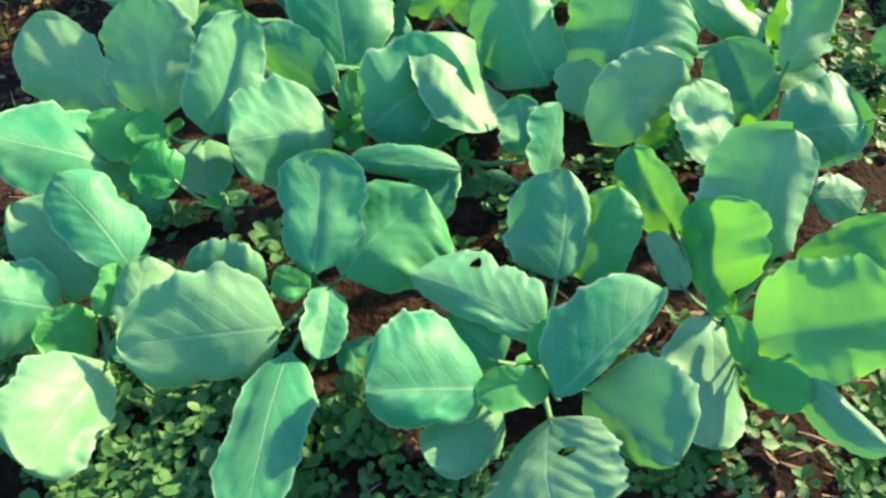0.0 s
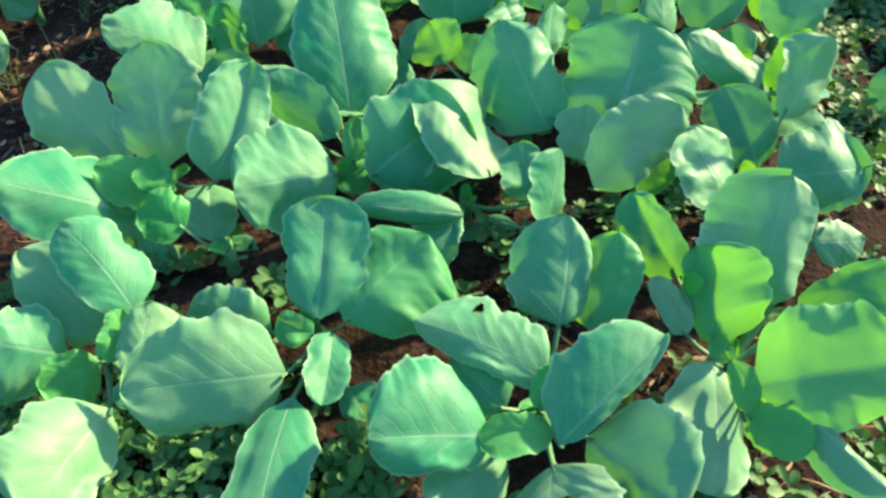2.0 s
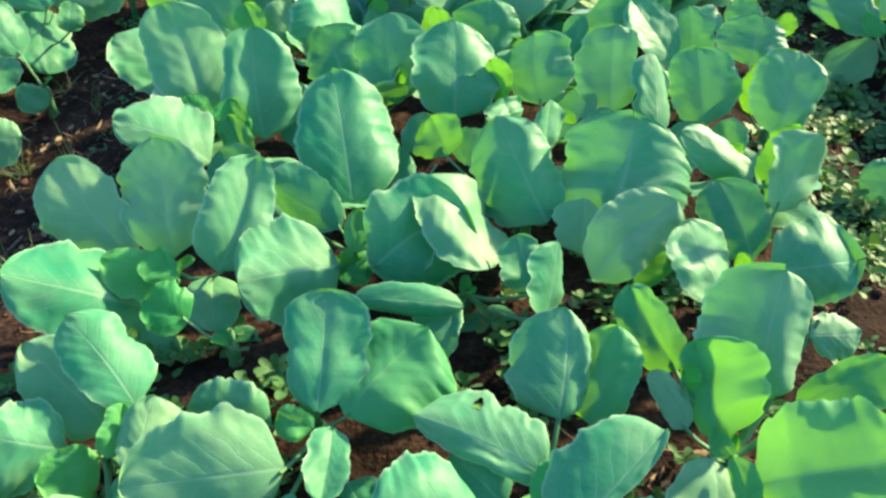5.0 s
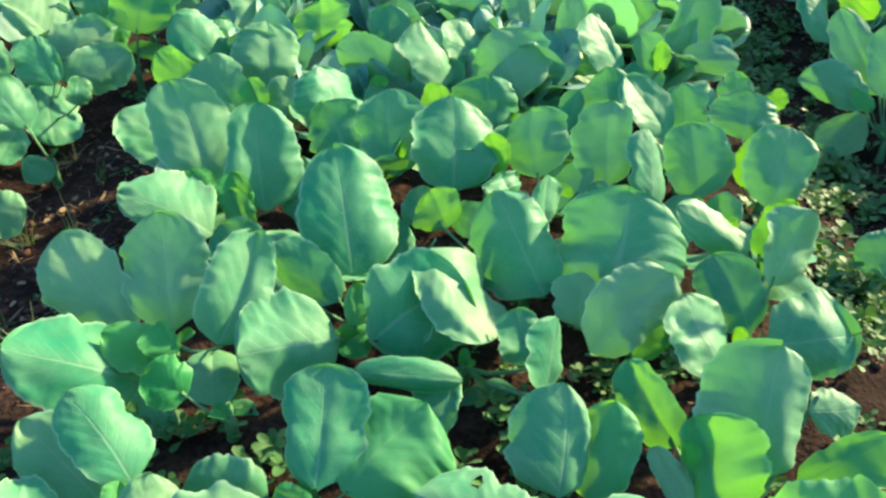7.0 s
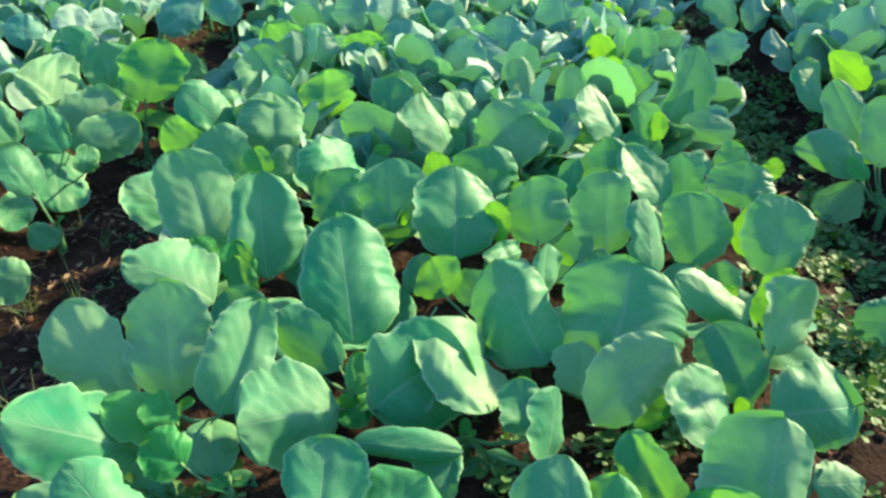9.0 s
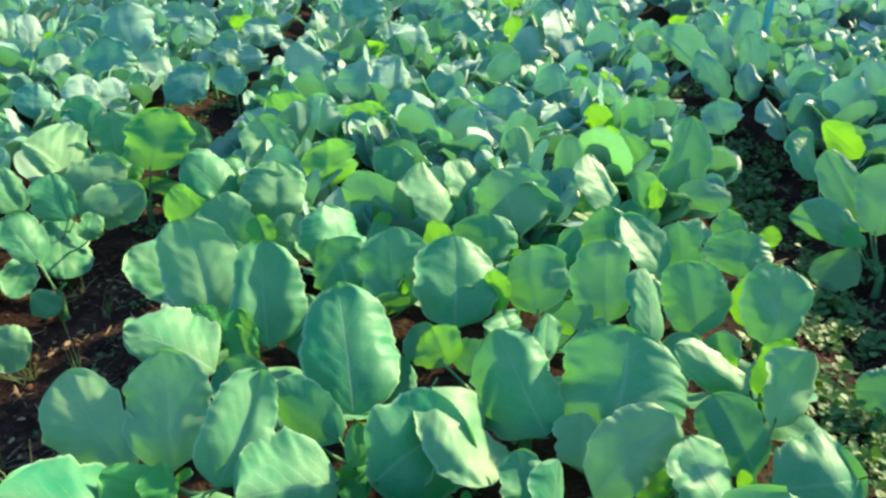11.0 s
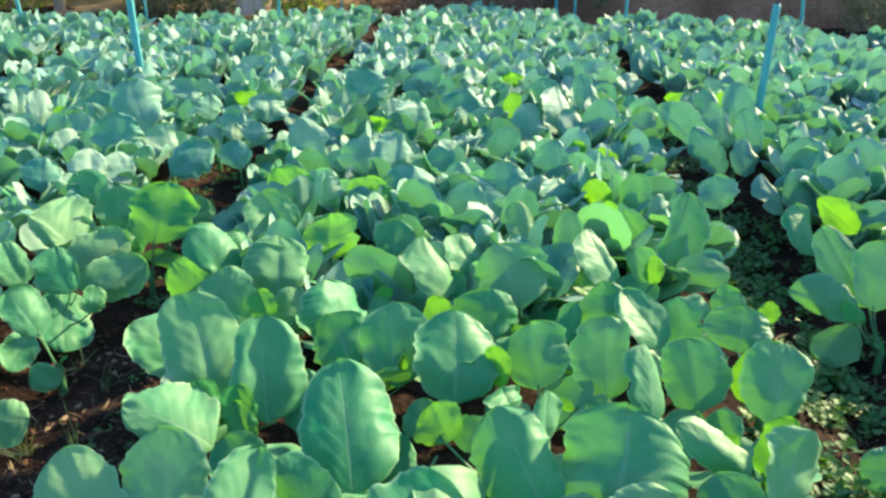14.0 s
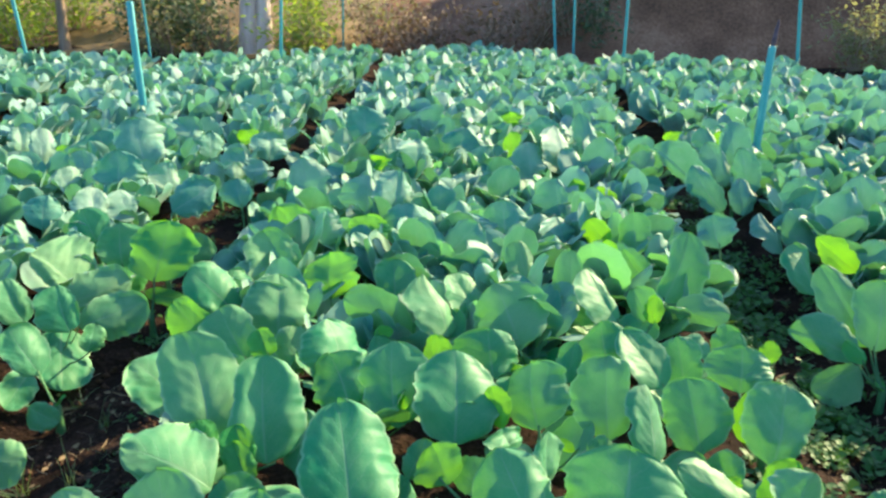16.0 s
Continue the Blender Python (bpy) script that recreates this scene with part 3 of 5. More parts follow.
blade(P, (-0.105, 0.131, 0.080), 78, 21, -54, 0.101, 0.033, 0.053, 15, (0, 0), (0, 0), FULL)

P = plant(-0.814, 1.882, 0.060, 310, "leafy plant with pale sunlit outer leaves over weedy soil")
blade(P, (0.124, -0.187, 0.090), 110, 49, -43, 0.250, 0.068, 0.142, 50, (-14, -10), (-12, -12), FULL)
blade(P, (0.051, 0.018, 0.080), 36, 55, -15, 0.338, 0.093, 0.105, 18, (4, -10), (4, -10), FULL)
blade(P, (0.229, -0.052, 0.080), 14, 52, 0, 0.301, 0.082, 0.106, 12, (14, 10), (10, -28), FULL)
blade(P, (-0.070, 0.178, 0.080), 82, 52, -19, 0.230, 0.083, 0.137, 25, (-5, 0), (-5, 0), FULL)
blade(P, (0.072, -0.047, 0.090), 52, 53, -25, 0.105, 0.035, 0.043, 12, (15, 0), (15, 0), YOUNG)
blade(P, (0.188, -0.081, 0.090), 41, 53, -18, 0.116, 0.051, 0.030, 10, (15, 0), (15, 0), YOUNG)
blade(P, (0.201, -0.117, 0.060), 47, 50, -23, 0.119, 0.041, 0.034, 10, (15, 0), (15, 0), YOUNG)

P = plant(-0.864, 2.655, 0.060, 311, "blue-green leafy plant with broad waxy leaves in brown soil")
blade(P, (-0.112, -0.114, 0.100), 90, 42, -76, 0.186, 0.075, 0.059, 20, (-4, 0), (-4, 0), BACKLIT)
blade(P, (0.120, -0.089, 0.100), 6, 61, 9, 0.228, 0.107, 0.103, 14, (5, 0), (-4, -18), FULL)
blade(P, (-0.086, 0.095, 0.100), 100, 56, -42, 0.240, 0.090, 0.111, 30, (-8, 0), (-8, 0), FULL)

P = plant(-0.480, 2.398, 0.060, 312, "leafy plant with pale sunlit outer leaves over weedy soil")
blade(P, (0.029, -0.157, 0.120), 16, 73, 31, 0.199, 0.113, 0.134, 35, (-10, -20), (-10, -15), FULL)
blade(P, (0.103, 0.034, 0.060), -5, 58, 13, 0.115, 0.032, 0.052, 10, (0, 0), (0, 0), FULL)
blade(P, (0.088, 0.114, 0.140), -78, 19, 53, 0.069, 0.025, 0.020, 15, (0, 0), (0, 0), GLOW)

P = plant(-0.097, 2.148, 0.060, 313, "blue-green leafy plant with broad waxy leaves in brown soil")
blade(P, (0.012, -0.191, 0.080), 4, 52, -1, 0.284, 0.103, 0.114, 16, (4, 0), (-6, 0), FULL)
blade(P, (-0.067, 0.113, 0.120), 6, 58, -45, 0.140, 0.055, 0.062, 8, (0, 0), (0, 0), GLOW)
blade(P, (0.119, 0.172, 0.100), 17, 60, -16, 0.163, 0.106, 0.088, 20, (-8, 0), (-8, -20), FULL)
blade(P, (0.148, -0.142, 0.110), 31, 49, -67, 0.124, 0.034, 0.043, 8, (0, 0), (0, 0), GLOW)
blade(P, (0.177, -0.024, 0.100), 5, 59, 40, 0.102, 0.057, 0.029, 12, (0, 0), (0, 0), FULL)

P = plant(0.273, 2.260, 0.060, 314, "leafy plant with sun-glowing yellow-green patches on broad leaves")
blade(P, (-0.018, 0.095, 0.070), -21, 61, -2, 0.142, 0.043, 0.031, 14, (0, 0), (0, 0), FULL)
blade(P, (0.130, 0.102, 0.120), 32, 60, -42, 0.167, 0.112, 0.075, 26, (-18, 0), (-18, 0), FULL)

P = plant(0.823, 2.112, 0.060, 315, "leafy plant with sun-glowing yellow-green patches on broad leaves")
blade(P, (-0.102, -0.132, 0.110), -13, 58, -40, 0.152, 0.045, 0.032, 8, (0, 0), (0, 0), GLOW)
blade(P, (-0.045, 0.139, 0.120), -7, 61, -11, 0.147, 0.098, 0.081, 16, (-4, 0), (-4, 0), FULL)

P = plant(0.463, 2.676, 0.060, 316, "blue-green leafy plant with broad waxy leaves in brown soil")
blade(P, (-0.048, 0.091, 0.120), 97, 6, -53, 0.197, 0.032, 0.071, 35, (0, 0), (0, 0), FULL)
blade(P, (0.005, 0.041, 0.130), 48, 54, -2, 0.227, 0.111, 0.044, 14, (0, 0), (0, 0), FULL)
blade(P, (-0.183, 0.123, 0.120), -13, 62, 7, 0.248, 0.058, 0.044, 10, (6, 0), (6, 0), FULL)
blade(P, (0.135, 0.083, 0.120), 46, 47, -65, 0.138, 0.044, 0.058, 10, (0, 0), (0, 0), FULL)
blade(P, (0.128, 0.027, 0.140), -6, 65, -40, 0.102, 0.039, 0.037, 8, (0, 0), (0, 0), GLOW)

P = plant(0.786, 3.194, 0.060, 317, "leafy plant with sun-glowing yellow-green patches on broad leaves")
blade(P, (0.069, 0.017, 0.080), -92, 37, 66, 0.124, 0.041, 0.058, 14, (0, 0), (0, 0), FULL)

P = plant(-1.752, 2.809, 0.030, 318, "leafy plant with pale sunlit outer leaves over weedy soil")
blade(P, (0.158, -0.139, 0.090), -154, -30, -17, 0.257, 0.106, 0.082, 20, (-6, 0), (-4, -10), FULL)
blade(P, (0.079, 0.139, 0.120), 111, 56, -45, 0.219, 0.056, 0.171, 25, (-4, 0), (-4, 0), FULL)
blade(P, (0.101, -0.002, 0.120), -66, 18, 62, 0.257, 0.089, 0.064, 25, (-10, 0), (-12, 0), FULL)

P = plant(-1.651, 3.741, 0.040, 319, "leafy plant with pale sunlit outer leaves over weedy soil")
blade(P, (-0.026, 0.244, 0.130), -61, 29, 73, 0.270, 0.089, 0.085, 25, (0, 0), (0, 0), ROW_LEAF, wave=1.6)
blade(P, (-0.163, 0.055, 0.130), 66, 76, -16, 0.169, 0.092, 0.052, 18, (0, 0), (0, 0), ROW_LEAF, wave=1.6)

P = plant(1.154, 1.903, 0.020, 320, "blue-green leafy plant with broad waxy leaves in brown soil")
blade(P, (-0.027, -0.057, 0.040), 80, -5, -56, 0.113, 0.055, 0.057, 20, (-4, 0), (8, 0), FULL)

P = plant(-1.506, 1.972, 0.020, 321, "blue-green leafy plant with broad waxy leaves in brown soil")
blade(P, (0.052, -0.080, 0.050), -75, -10, 57, 0.131, 0.052, 0.073, 20, (-4, 0), (-4, 0), FULL)

P = plant(-0.508, 1.156, 0.050, 322, "leafy plant with pale sunlit outer leaves over weedy soil")
blade(P, (-0.071, -0.014, 0.090), 101, 43, -48, 0.098, 0.042, 0.055, 35, (10, 0), (15, 0), YOUNG)
blade(P, (-0.036, 0.099, -0.040), -150, -7, 6, 0.111, 0.044, 0.038, 10, (0, 0), (0, 0), FULL)

P = plant(-0.357, 1.216, 0.050, 323, "leafy plant with pale sunlit outer leaves over weedy soil")
blade(P, (0.099, -0.007, 0.110), -94, 7, 33, 0.233, 0.039, 0.031, 35, (-6, -8), (-22, -20), FULL)

P = plant(-0.026, 1.347, 0.050, 324, "leafy plant with pale sunlit outer leaves over weedy soil")
blade(P, (-0.021, -0.095, 0.070), 167, -14, 7, 0.135, 0.025, 0.077, 15, (-6, 0), (-4, 0), FULL)
blade(P, (0.121, -0.025, -0.035), 119, -11, -39, 0.195, 0.054, 0.052, 10, (0, 0), (0, 0), FULL)
blade(P, (0.157, -0.048, 0.070), 31, 39, -27, 0.130, 0.056, 0.039, 14, (12, 0), (10, 0), FULL)
blade(P, (0.165, -0.145, 0.080), -18, 49, 68, 0.158, 0.063, 0.035, 10, (-20, 0), (5, 0), FULL)
blade(P, (-0.164, -0.031, 0.050), -21, 42, 21, 0.209, 0.082, 0.058, 14, (0, 0), (0, 0), FULL)

P = plant(0.541, 1.190, 0.050, 325, "leafy plant with sun-glowing yellow-green patches on broad leaves")
blade(P, (-0.032, 0.058, 0.100), 29, 49, 8, 0.186, 0.085, 0.103, 25, (-5, 0), (-15, -20), FULL, wave=0.9)
blade(P, (0.061, 0.215, 0.090), 27, 34, -38, 0.199, 0.070, 0.058, 12, (4, 0), (4, 0), FULL)

P = plant(0.585, 1.420, 0.050, 326, "leafy plant with sun-glowing yellow-green patches on broad leaves")
blade(P, (0.048, 0.029, 0.190), -59, 56, 85, 0.185, 0.079, 0.159, 20, (-10, 0), (-10, -20), FULL)
blade(P, (0.019, -0.107, 0.140), -96, 24, 38, 0.192, 0.118, 0.076, 50, (-4, -10), (-12, 0), FULL)
blade(P, (-0.011, -0.115, 0.070), 21, 50, -65, 0.094, 0.028, 0.024, 15, (0, 0), (0, 0), GLOW)

P = plant(-0.750, 2.348, 0.050, 327, "blue-green leafy plant with broad waxy leaves in brown soil")
blade(P, (-0.050, 0.029, 0.110), 60, 55, -37, 0.200, 0.087, 0.074, 15, (0, 0), (0, 0), FULL)
blade(P, (0.100, 0.045, 0.070), -4, 57, 18, 0.153, 0.064, 0.055, 10, (0, 10), (0, 0), FULL)
blade(P, (0.023, 0.022, 0.130), 46, 59, -26, 0.098, 0.047, 0.038, 12, (15, 0), (15, 0), YOUNG)

P = plant(-0.920, 2.899, 0.050, 328, "blue-green leafy plant with broad waxy leaves in brown soil")
blade(P, (-0.044, 0.015, 0.110), 71, 62, -25, 0.123, 0.080, 0.062, 18, (0, 0), (0, 0), FULL)
blade(P, (0.093, 0.191, 0.120), 65, 59, -25, 0.230, 0.139, 0.075, 15, (-2, 0), (24, 0), FULL)

P = plant(-0.368, 2.068, 0.050, 329, "leafy plant with pale sunlit outer leaves over weedy soil")
blade(P, (-0.040, 0.041, 0.100), 44, 55, -29, 0.183, 0.089, 0.104, 22, (-10, -15), (-12, -15), FULL)
blade(P, (0.115, -0.031, 0.090), 12, 52, -4, 0.264, 0.087, 0.096, 14, (4, 0), (4, 0), FULL)
blade(P, (0.114, -0.001, 0.120), -2, 57, -24, 0.057, 0.024, 0.027, 6, (0, 0), (0, 0), GLOW)

P = plant(-0.609, 2.871, 0.050, 330, "leafy plant with pale sunlit outer leaves over weedy soil")
blade(P, (-0.013, 0.044, 0.110), 17, 63, -27, 0.187, 0.116, 0.127, 14, (8, 0), (8, 0), BACKLIT)
blade(P, (0.240, 0.025, 0.100), 6, 62, 1, 0.188, 0.071, 0.080, 12, (8, 0), (8, 0), FULL)

P = plant(-0.185, 2.613, 0.050, 331, "leafy plant with pale sunlit outer leaves over weedy soil")
blade(P, (-0.088, 0.005, 0.110), 87, 28, -67, 0.276, 0.070, 0.082, 18, (-26, 0), (8, 0), FULL)
blade(P, (0.048, -0.018, 0.120), 41, 63, 13, 0.240, 0.103, 0.084, 18, (-5, 0), (-8, 0), FULL)
blade(P, (0.129, 0.134, 0.120), 48, 65, -3, 0.191, 0.080, 0.077, 24, (0, 0), (0, 0), FULL)

P = plant(0.153, 2.473, 0.050, 332, "blue-green leafy plant with broad waxy leaves in brown soil")
blade(P, (-0.038, 0.041, 0.120), 43, 56, -40, 0.251, 0.121, 0.138, 24, (-8, -14), (-10, -28), FULL)

P = plant(0.172, 1.980, 0.050, 333, "leafy plant with sun-glowing yellow-green patches on broad leaves")
blade(P, (-0.016, 0.057, 0.100), 16, 54, -23, 0.201, 0.086, 0.102, 16, (-4, 0), (4, 0), FULL)
blade(P, (0.175, 0.003, 0.110), 3, 56, -17, 0.242, 0.092, 0.069, 18, (4, 0), (4, 0), FULL)
blade(P, (0.067, -0.116, 0.150), 80, 15, -69, 0.058, 0.010, 0.022, 15, (0, 0), (0, 0), GLOW)

P = plant(0.441, 1.791, 0.050, 334, "leafy plant with sun-glowing yellow-green patches on broad leaves")
blade(P, (0.003, 0.051, 0.130), -4, 59, 35, 0.214, 0.067, 0.068, 20, (-8, 0), (-14, 0), FULL)
blade(P, (0.149, 0.143, 0.110), 13, 50, -31, 0.214, 0.076, 0.090, 14, (6, 0), (-4, -14), FULL)
blade(P, (-0.085, 0.072, 0.120), 67, 26, -50, 0.093, 0.029, 0.039, 18, (0, 0), (-15, 0), FULL)

P = plant(0.600, 2.218, 0.050, 335, "leafy plant with sun-glowing yellow-green patches on broad leaves")
blade(P, (-0.048, 0.043, 0.130), 49, 50, -3, 0.218, 0.081, 0.068, 20, (-10, 0), (0, 0), FULL)
blade(P, (0.019, 0.085, 0.120), 15, 57, -37, 0.157, 0.069, 0.064, 14, (0, 0), (0, 0), FULL)

P = plant(0.694, 2.503, 0.050, 336, "leafy plant with sun-glowing yellow-green patches on broad leaves")
blade(P, (0.070, 0.012, 0.130), -81, 45, 48, 0.113, 0.052, 0.054, 12, (0, 0), (0, 0), FULL)
blade(P, (0.040, -0.033, 0.140), 57, 32, -19, 0.098, 0.038, 0.044, 10, (0, 0), (0, 0), FULL)

P = plant(0.186, 3.010, 0.050, 337, "blue-green leafy plant with broad waxy leaves in brown soil")
blade(P, (-0.027, 0.037, 0.130), 36, 63, -5, 0.198, 0.062, 0.049, 10, (0, 0), (0, 0), FULL)

P = plant(0.602, 3.235, 0.050, 338, "blue-green leafy plant with broad waxy leaves in brown soil")
blade(P, (-0.062, 0.040, 0.130), 57, 43, -60, 0.160, 0.057, 0.039, 10, (0, 0), (0, 0), FULL)
blade(P, (0.035, -0.082, 0.130), 52, 45, -77, 0.158, 0.059, 0.051, 10, (0, 0), (0, 0), FULL)
blade(P, (0.056, 0.228, 0.140), 19, 63, -44, 0.192, 0.079, 0.067, 10, (0, 0), (0, 0), FULL)
blade(P, (-0.095, -0.019, 0.160), 26, 64, -67, 0.125, 0.047, 0.046, 8, (0, 0), (0, 0), GLOW)

P = plant(0.633, 2.896, 0.050, 339, "leafy plant with sun-glowing yellow-green patches on broad leaves")
blade(P, (0.035, 0.028, 0.140), -51, 63, 57, 0.290, 0.051, 0.110, 12, (10, 0), (0, 0), FULL)
blade(P, (0.066, -0.016, 0.130), -111, 7, 52, 0.204, 0.060, 0.046, 20, (-8, 0), (-8, 0), FULL)

P = plant(-1.608, 2.613, 0.000, 340, "leafy plant with pale sunlit outer leaves over weedy soil")
blade(P, (0.088, 0.039, 0.130), -66, 16, 66, 0.252, 0.074, 0.086, 22, (-6, 0), (-8, 0), FULL)
blade(P, (0.092, -0.032, 0.140), 47, 65, -15, 0.177, 0.086, 0.050, 12, (0, 0), (0, 0), FULL)
blade(P, (0.186, -0.103, 0.100), -37, 59, 86, 0.101, 0.041, 0.050, 20, (0, 0), (0, 0), FULL)
blade(P, (0.014, -0.187, 0.060), 177, -21, -40, 0.154, 0.048, 0.054, 15, (0, 0), (0, 0), FULL)
blade(P, (-0.114, 0.028, 0.140), 64, 65, -14, 0.179, 0.069, 0.051, 15, (0, 0), (0, 0), FULL)

P = plant(-1.434, 2.294, 0.000, 341, "leafy plant with pale sunlit outer leaves over weedy soil")
blade(P, (-0.039, 0.002, 0.120), 86, 67, -30, 0.186, 0.058, 0.073, 20, (0, 0), (0, 0), FULL)
blade(P, (-0.080, -0.029, 0.020), -102, -20, 45, 0.113, 0.034, 0.048, 14, (0, 0), (0, 0), FULL)

P = plant(-1.418, 3.040, 0.000, 342, "leafy plant with pale sunlit outer leaves over weedy soil")
blade(P, (0.009, 0.044, 0.140), -11, 63, 10, 0.268, 0.136, 0.134, 16, (-4, 0), (4, 0), BACKLIT)

P = plant(-1.601, 3.201, 0.000, 343, "leafy plant with pale sunlit outer leaves over weedy soil")
blade(P, (-0.011, 0.034, 0.140), 18, 69, 8, 0.201, 0.083, 0.118, 16, (4, 0), (4, 0), FULL)
blade(P, (0.065, 0.056, 0.020), -94, -7, 64, 0.184, 0.031, 0.034, 10, (0, 0), (0, 0), FULL)

P = plant(-1.494, 3.421, 0.000, 344, "leafy plant with pale sunlit outer leaves over weedy soil")
blade(P, (0.054, 0.037, 0.050), -56, 49, 69, 0.194, 0.055, 0.086, 14, (0, 0), (0, 0), FULL)
blade(P, (-0.126, -0.006, 0.100), 173, -37, -35, 0.167, 0.054, 0.068, 14, (0, 0), (0, 0), YOUNG)

P = plant(-1.756, 3.423, 0.000, 345, "leafy plant with pale sunlit outer leaves over weedy soil")
blade(P, (-0.043, 0.013, 0.140), 73, 63, -43, 0.218, 0.074, 0.085, 16, (0, 0), (0, 0), FULL)

P = plant(1.399, 2.628, 0.000, 346, "leafy plant with sun-glowing yellow-green patches on broad leaves")
blade(P, (-0.088, 0.033, 0.100), 70, 19, -69, 0.247, 0.040, 0.094, 25, (-4, 0), (-4, 0), FULL)
blade(P, (-0.029, 0.093, 0.130), 36, 45, -51, 0.336, 0.075, 0.060, 12, (12, 0), (-8, 0), FULL)
blade(P, (-0.052, 0.083, 0.050), 108, -21, -48, 0.190, 0.084, 0.042, 18, (0, 0), (0, 0), FULL)
blade(P, (-0.093, -0.026, 0.120), 47, 36, -62, 0.098, 0.026, 0.026, 12, (0, 0), (0, 0), YOUNG)
blade(P, (-0.027, 0.056, 0.130), -20, 65, 10, 0.257, 0.085, 0.080, 12, (0, 0), (0, 0), FULL)

P = plant(1.380, 3.156, 0.000, 347, "leafy plant with sun-glowing yellow-green patches on broad leaves")
blade(P, (-0.029, 0.042, 0.130), 35, 59, -3, 0.230, 0.090, 0.074, 14, (0, 0), (0, 0), FULL)
blade(P, (0.165, 0.141, 0.200), 72, 33, -98, 0.212, 0.045, 0.061, 20, (10, 0), (0, 0), GLOW, wave=1.6)

P = plant(1.520, 3.930, 0.000, 348, "leafy plant with sun-glowing yellow-green patches on broad leaves")
blade(P, (0.068, -0.054, 0.140), -129, -29, 87, 0.203, 0.109, 0.079, 12, (0, 0), (0, 0), GLOW)
blade(P, (0.142, -0.050, 0.170), -3, 75, 33, 0.116, 0.075, 0.101, 18, (0, 0), (0, 0), ROW_LEAF, wave=1.6)
blade(P, (0.025, 0.085, 0.080), 25, 66, -44, 0.170, 0.084, 0.052, 16, (0, 0), (0, 0), ROW_LEAF, wave=1.6)
blade(P, (-0.088, -0.078, 0.080), 44, 56, -12, 0.226, 0.087, 0.030, 14, (0, 0), (0, 0), ROW_LEAF, wave=1.6)

P = plant(0.602, 3.469, 0.050, 349, "blue-green leafy plant with broad waxy leaves in brown soil")
blade(P, (-0.069, 0.029, 0.170), 67, 41, -89, 0.149, 0.066, 0.052, 12, (0, 0), (0, 0), GLOW)
blade(P, (0.166, 0.167, 0.120), 31, 64, -40, 0.170, 0.097, 0.095, 18, (0, 0), (0, 0), ROW_LEAF, wave=1.6)

P = plant(0.918, 2.506, 0.050, 350, "blue-green leafy plant with broad waxy leaves in brown soil")
blade(P, (0.026, 0.031, 0.090), -40, 66, -7, 0.080, 0.032, 0.032, 12, (0, 0), (0, 0), GLOW)

P = plant(-2.100, 4.271, 0.050, 351, "blue-green leafy plant with broad waxy leaves in brown soil")
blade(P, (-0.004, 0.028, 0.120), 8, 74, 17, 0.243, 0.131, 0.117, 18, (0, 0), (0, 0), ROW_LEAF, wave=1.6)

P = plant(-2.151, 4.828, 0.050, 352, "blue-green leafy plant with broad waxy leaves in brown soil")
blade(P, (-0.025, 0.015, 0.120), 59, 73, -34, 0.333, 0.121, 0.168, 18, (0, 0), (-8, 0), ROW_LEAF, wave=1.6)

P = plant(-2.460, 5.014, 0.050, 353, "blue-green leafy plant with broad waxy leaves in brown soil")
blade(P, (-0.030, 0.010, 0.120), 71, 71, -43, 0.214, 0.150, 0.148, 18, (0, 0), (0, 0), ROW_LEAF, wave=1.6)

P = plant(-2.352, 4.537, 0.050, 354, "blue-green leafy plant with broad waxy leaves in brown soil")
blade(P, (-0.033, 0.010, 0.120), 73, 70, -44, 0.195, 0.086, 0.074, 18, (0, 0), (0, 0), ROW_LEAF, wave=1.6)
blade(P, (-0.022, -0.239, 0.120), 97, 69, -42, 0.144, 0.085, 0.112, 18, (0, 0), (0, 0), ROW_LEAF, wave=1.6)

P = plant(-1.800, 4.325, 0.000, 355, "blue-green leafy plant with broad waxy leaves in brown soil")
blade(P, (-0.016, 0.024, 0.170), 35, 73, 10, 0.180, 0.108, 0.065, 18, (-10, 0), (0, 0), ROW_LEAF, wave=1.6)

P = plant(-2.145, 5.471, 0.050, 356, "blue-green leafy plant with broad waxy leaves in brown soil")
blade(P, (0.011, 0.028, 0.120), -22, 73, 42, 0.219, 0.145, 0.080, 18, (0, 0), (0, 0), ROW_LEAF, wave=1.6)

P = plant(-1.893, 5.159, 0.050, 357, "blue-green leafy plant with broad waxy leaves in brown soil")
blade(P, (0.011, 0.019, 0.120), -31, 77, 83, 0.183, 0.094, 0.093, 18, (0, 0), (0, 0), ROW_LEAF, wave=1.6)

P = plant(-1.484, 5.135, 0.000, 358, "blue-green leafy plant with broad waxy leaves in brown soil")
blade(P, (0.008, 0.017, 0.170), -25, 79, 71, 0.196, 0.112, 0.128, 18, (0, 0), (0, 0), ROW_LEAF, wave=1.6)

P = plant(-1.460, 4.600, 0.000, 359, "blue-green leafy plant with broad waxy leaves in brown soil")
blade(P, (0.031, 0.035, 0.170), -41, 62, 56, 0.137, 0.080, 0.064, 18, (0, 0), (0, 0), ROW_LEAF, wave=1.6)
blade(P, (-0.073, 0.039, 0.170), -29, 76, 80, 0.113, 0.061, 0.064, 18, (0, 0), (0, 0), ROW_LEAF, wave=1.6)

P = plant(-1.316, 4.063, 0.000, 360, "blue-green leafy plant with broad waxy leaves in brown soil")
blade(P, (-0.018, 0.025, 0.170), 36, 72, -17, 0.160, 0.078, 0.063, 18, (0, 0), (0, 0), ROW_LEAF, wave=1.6)

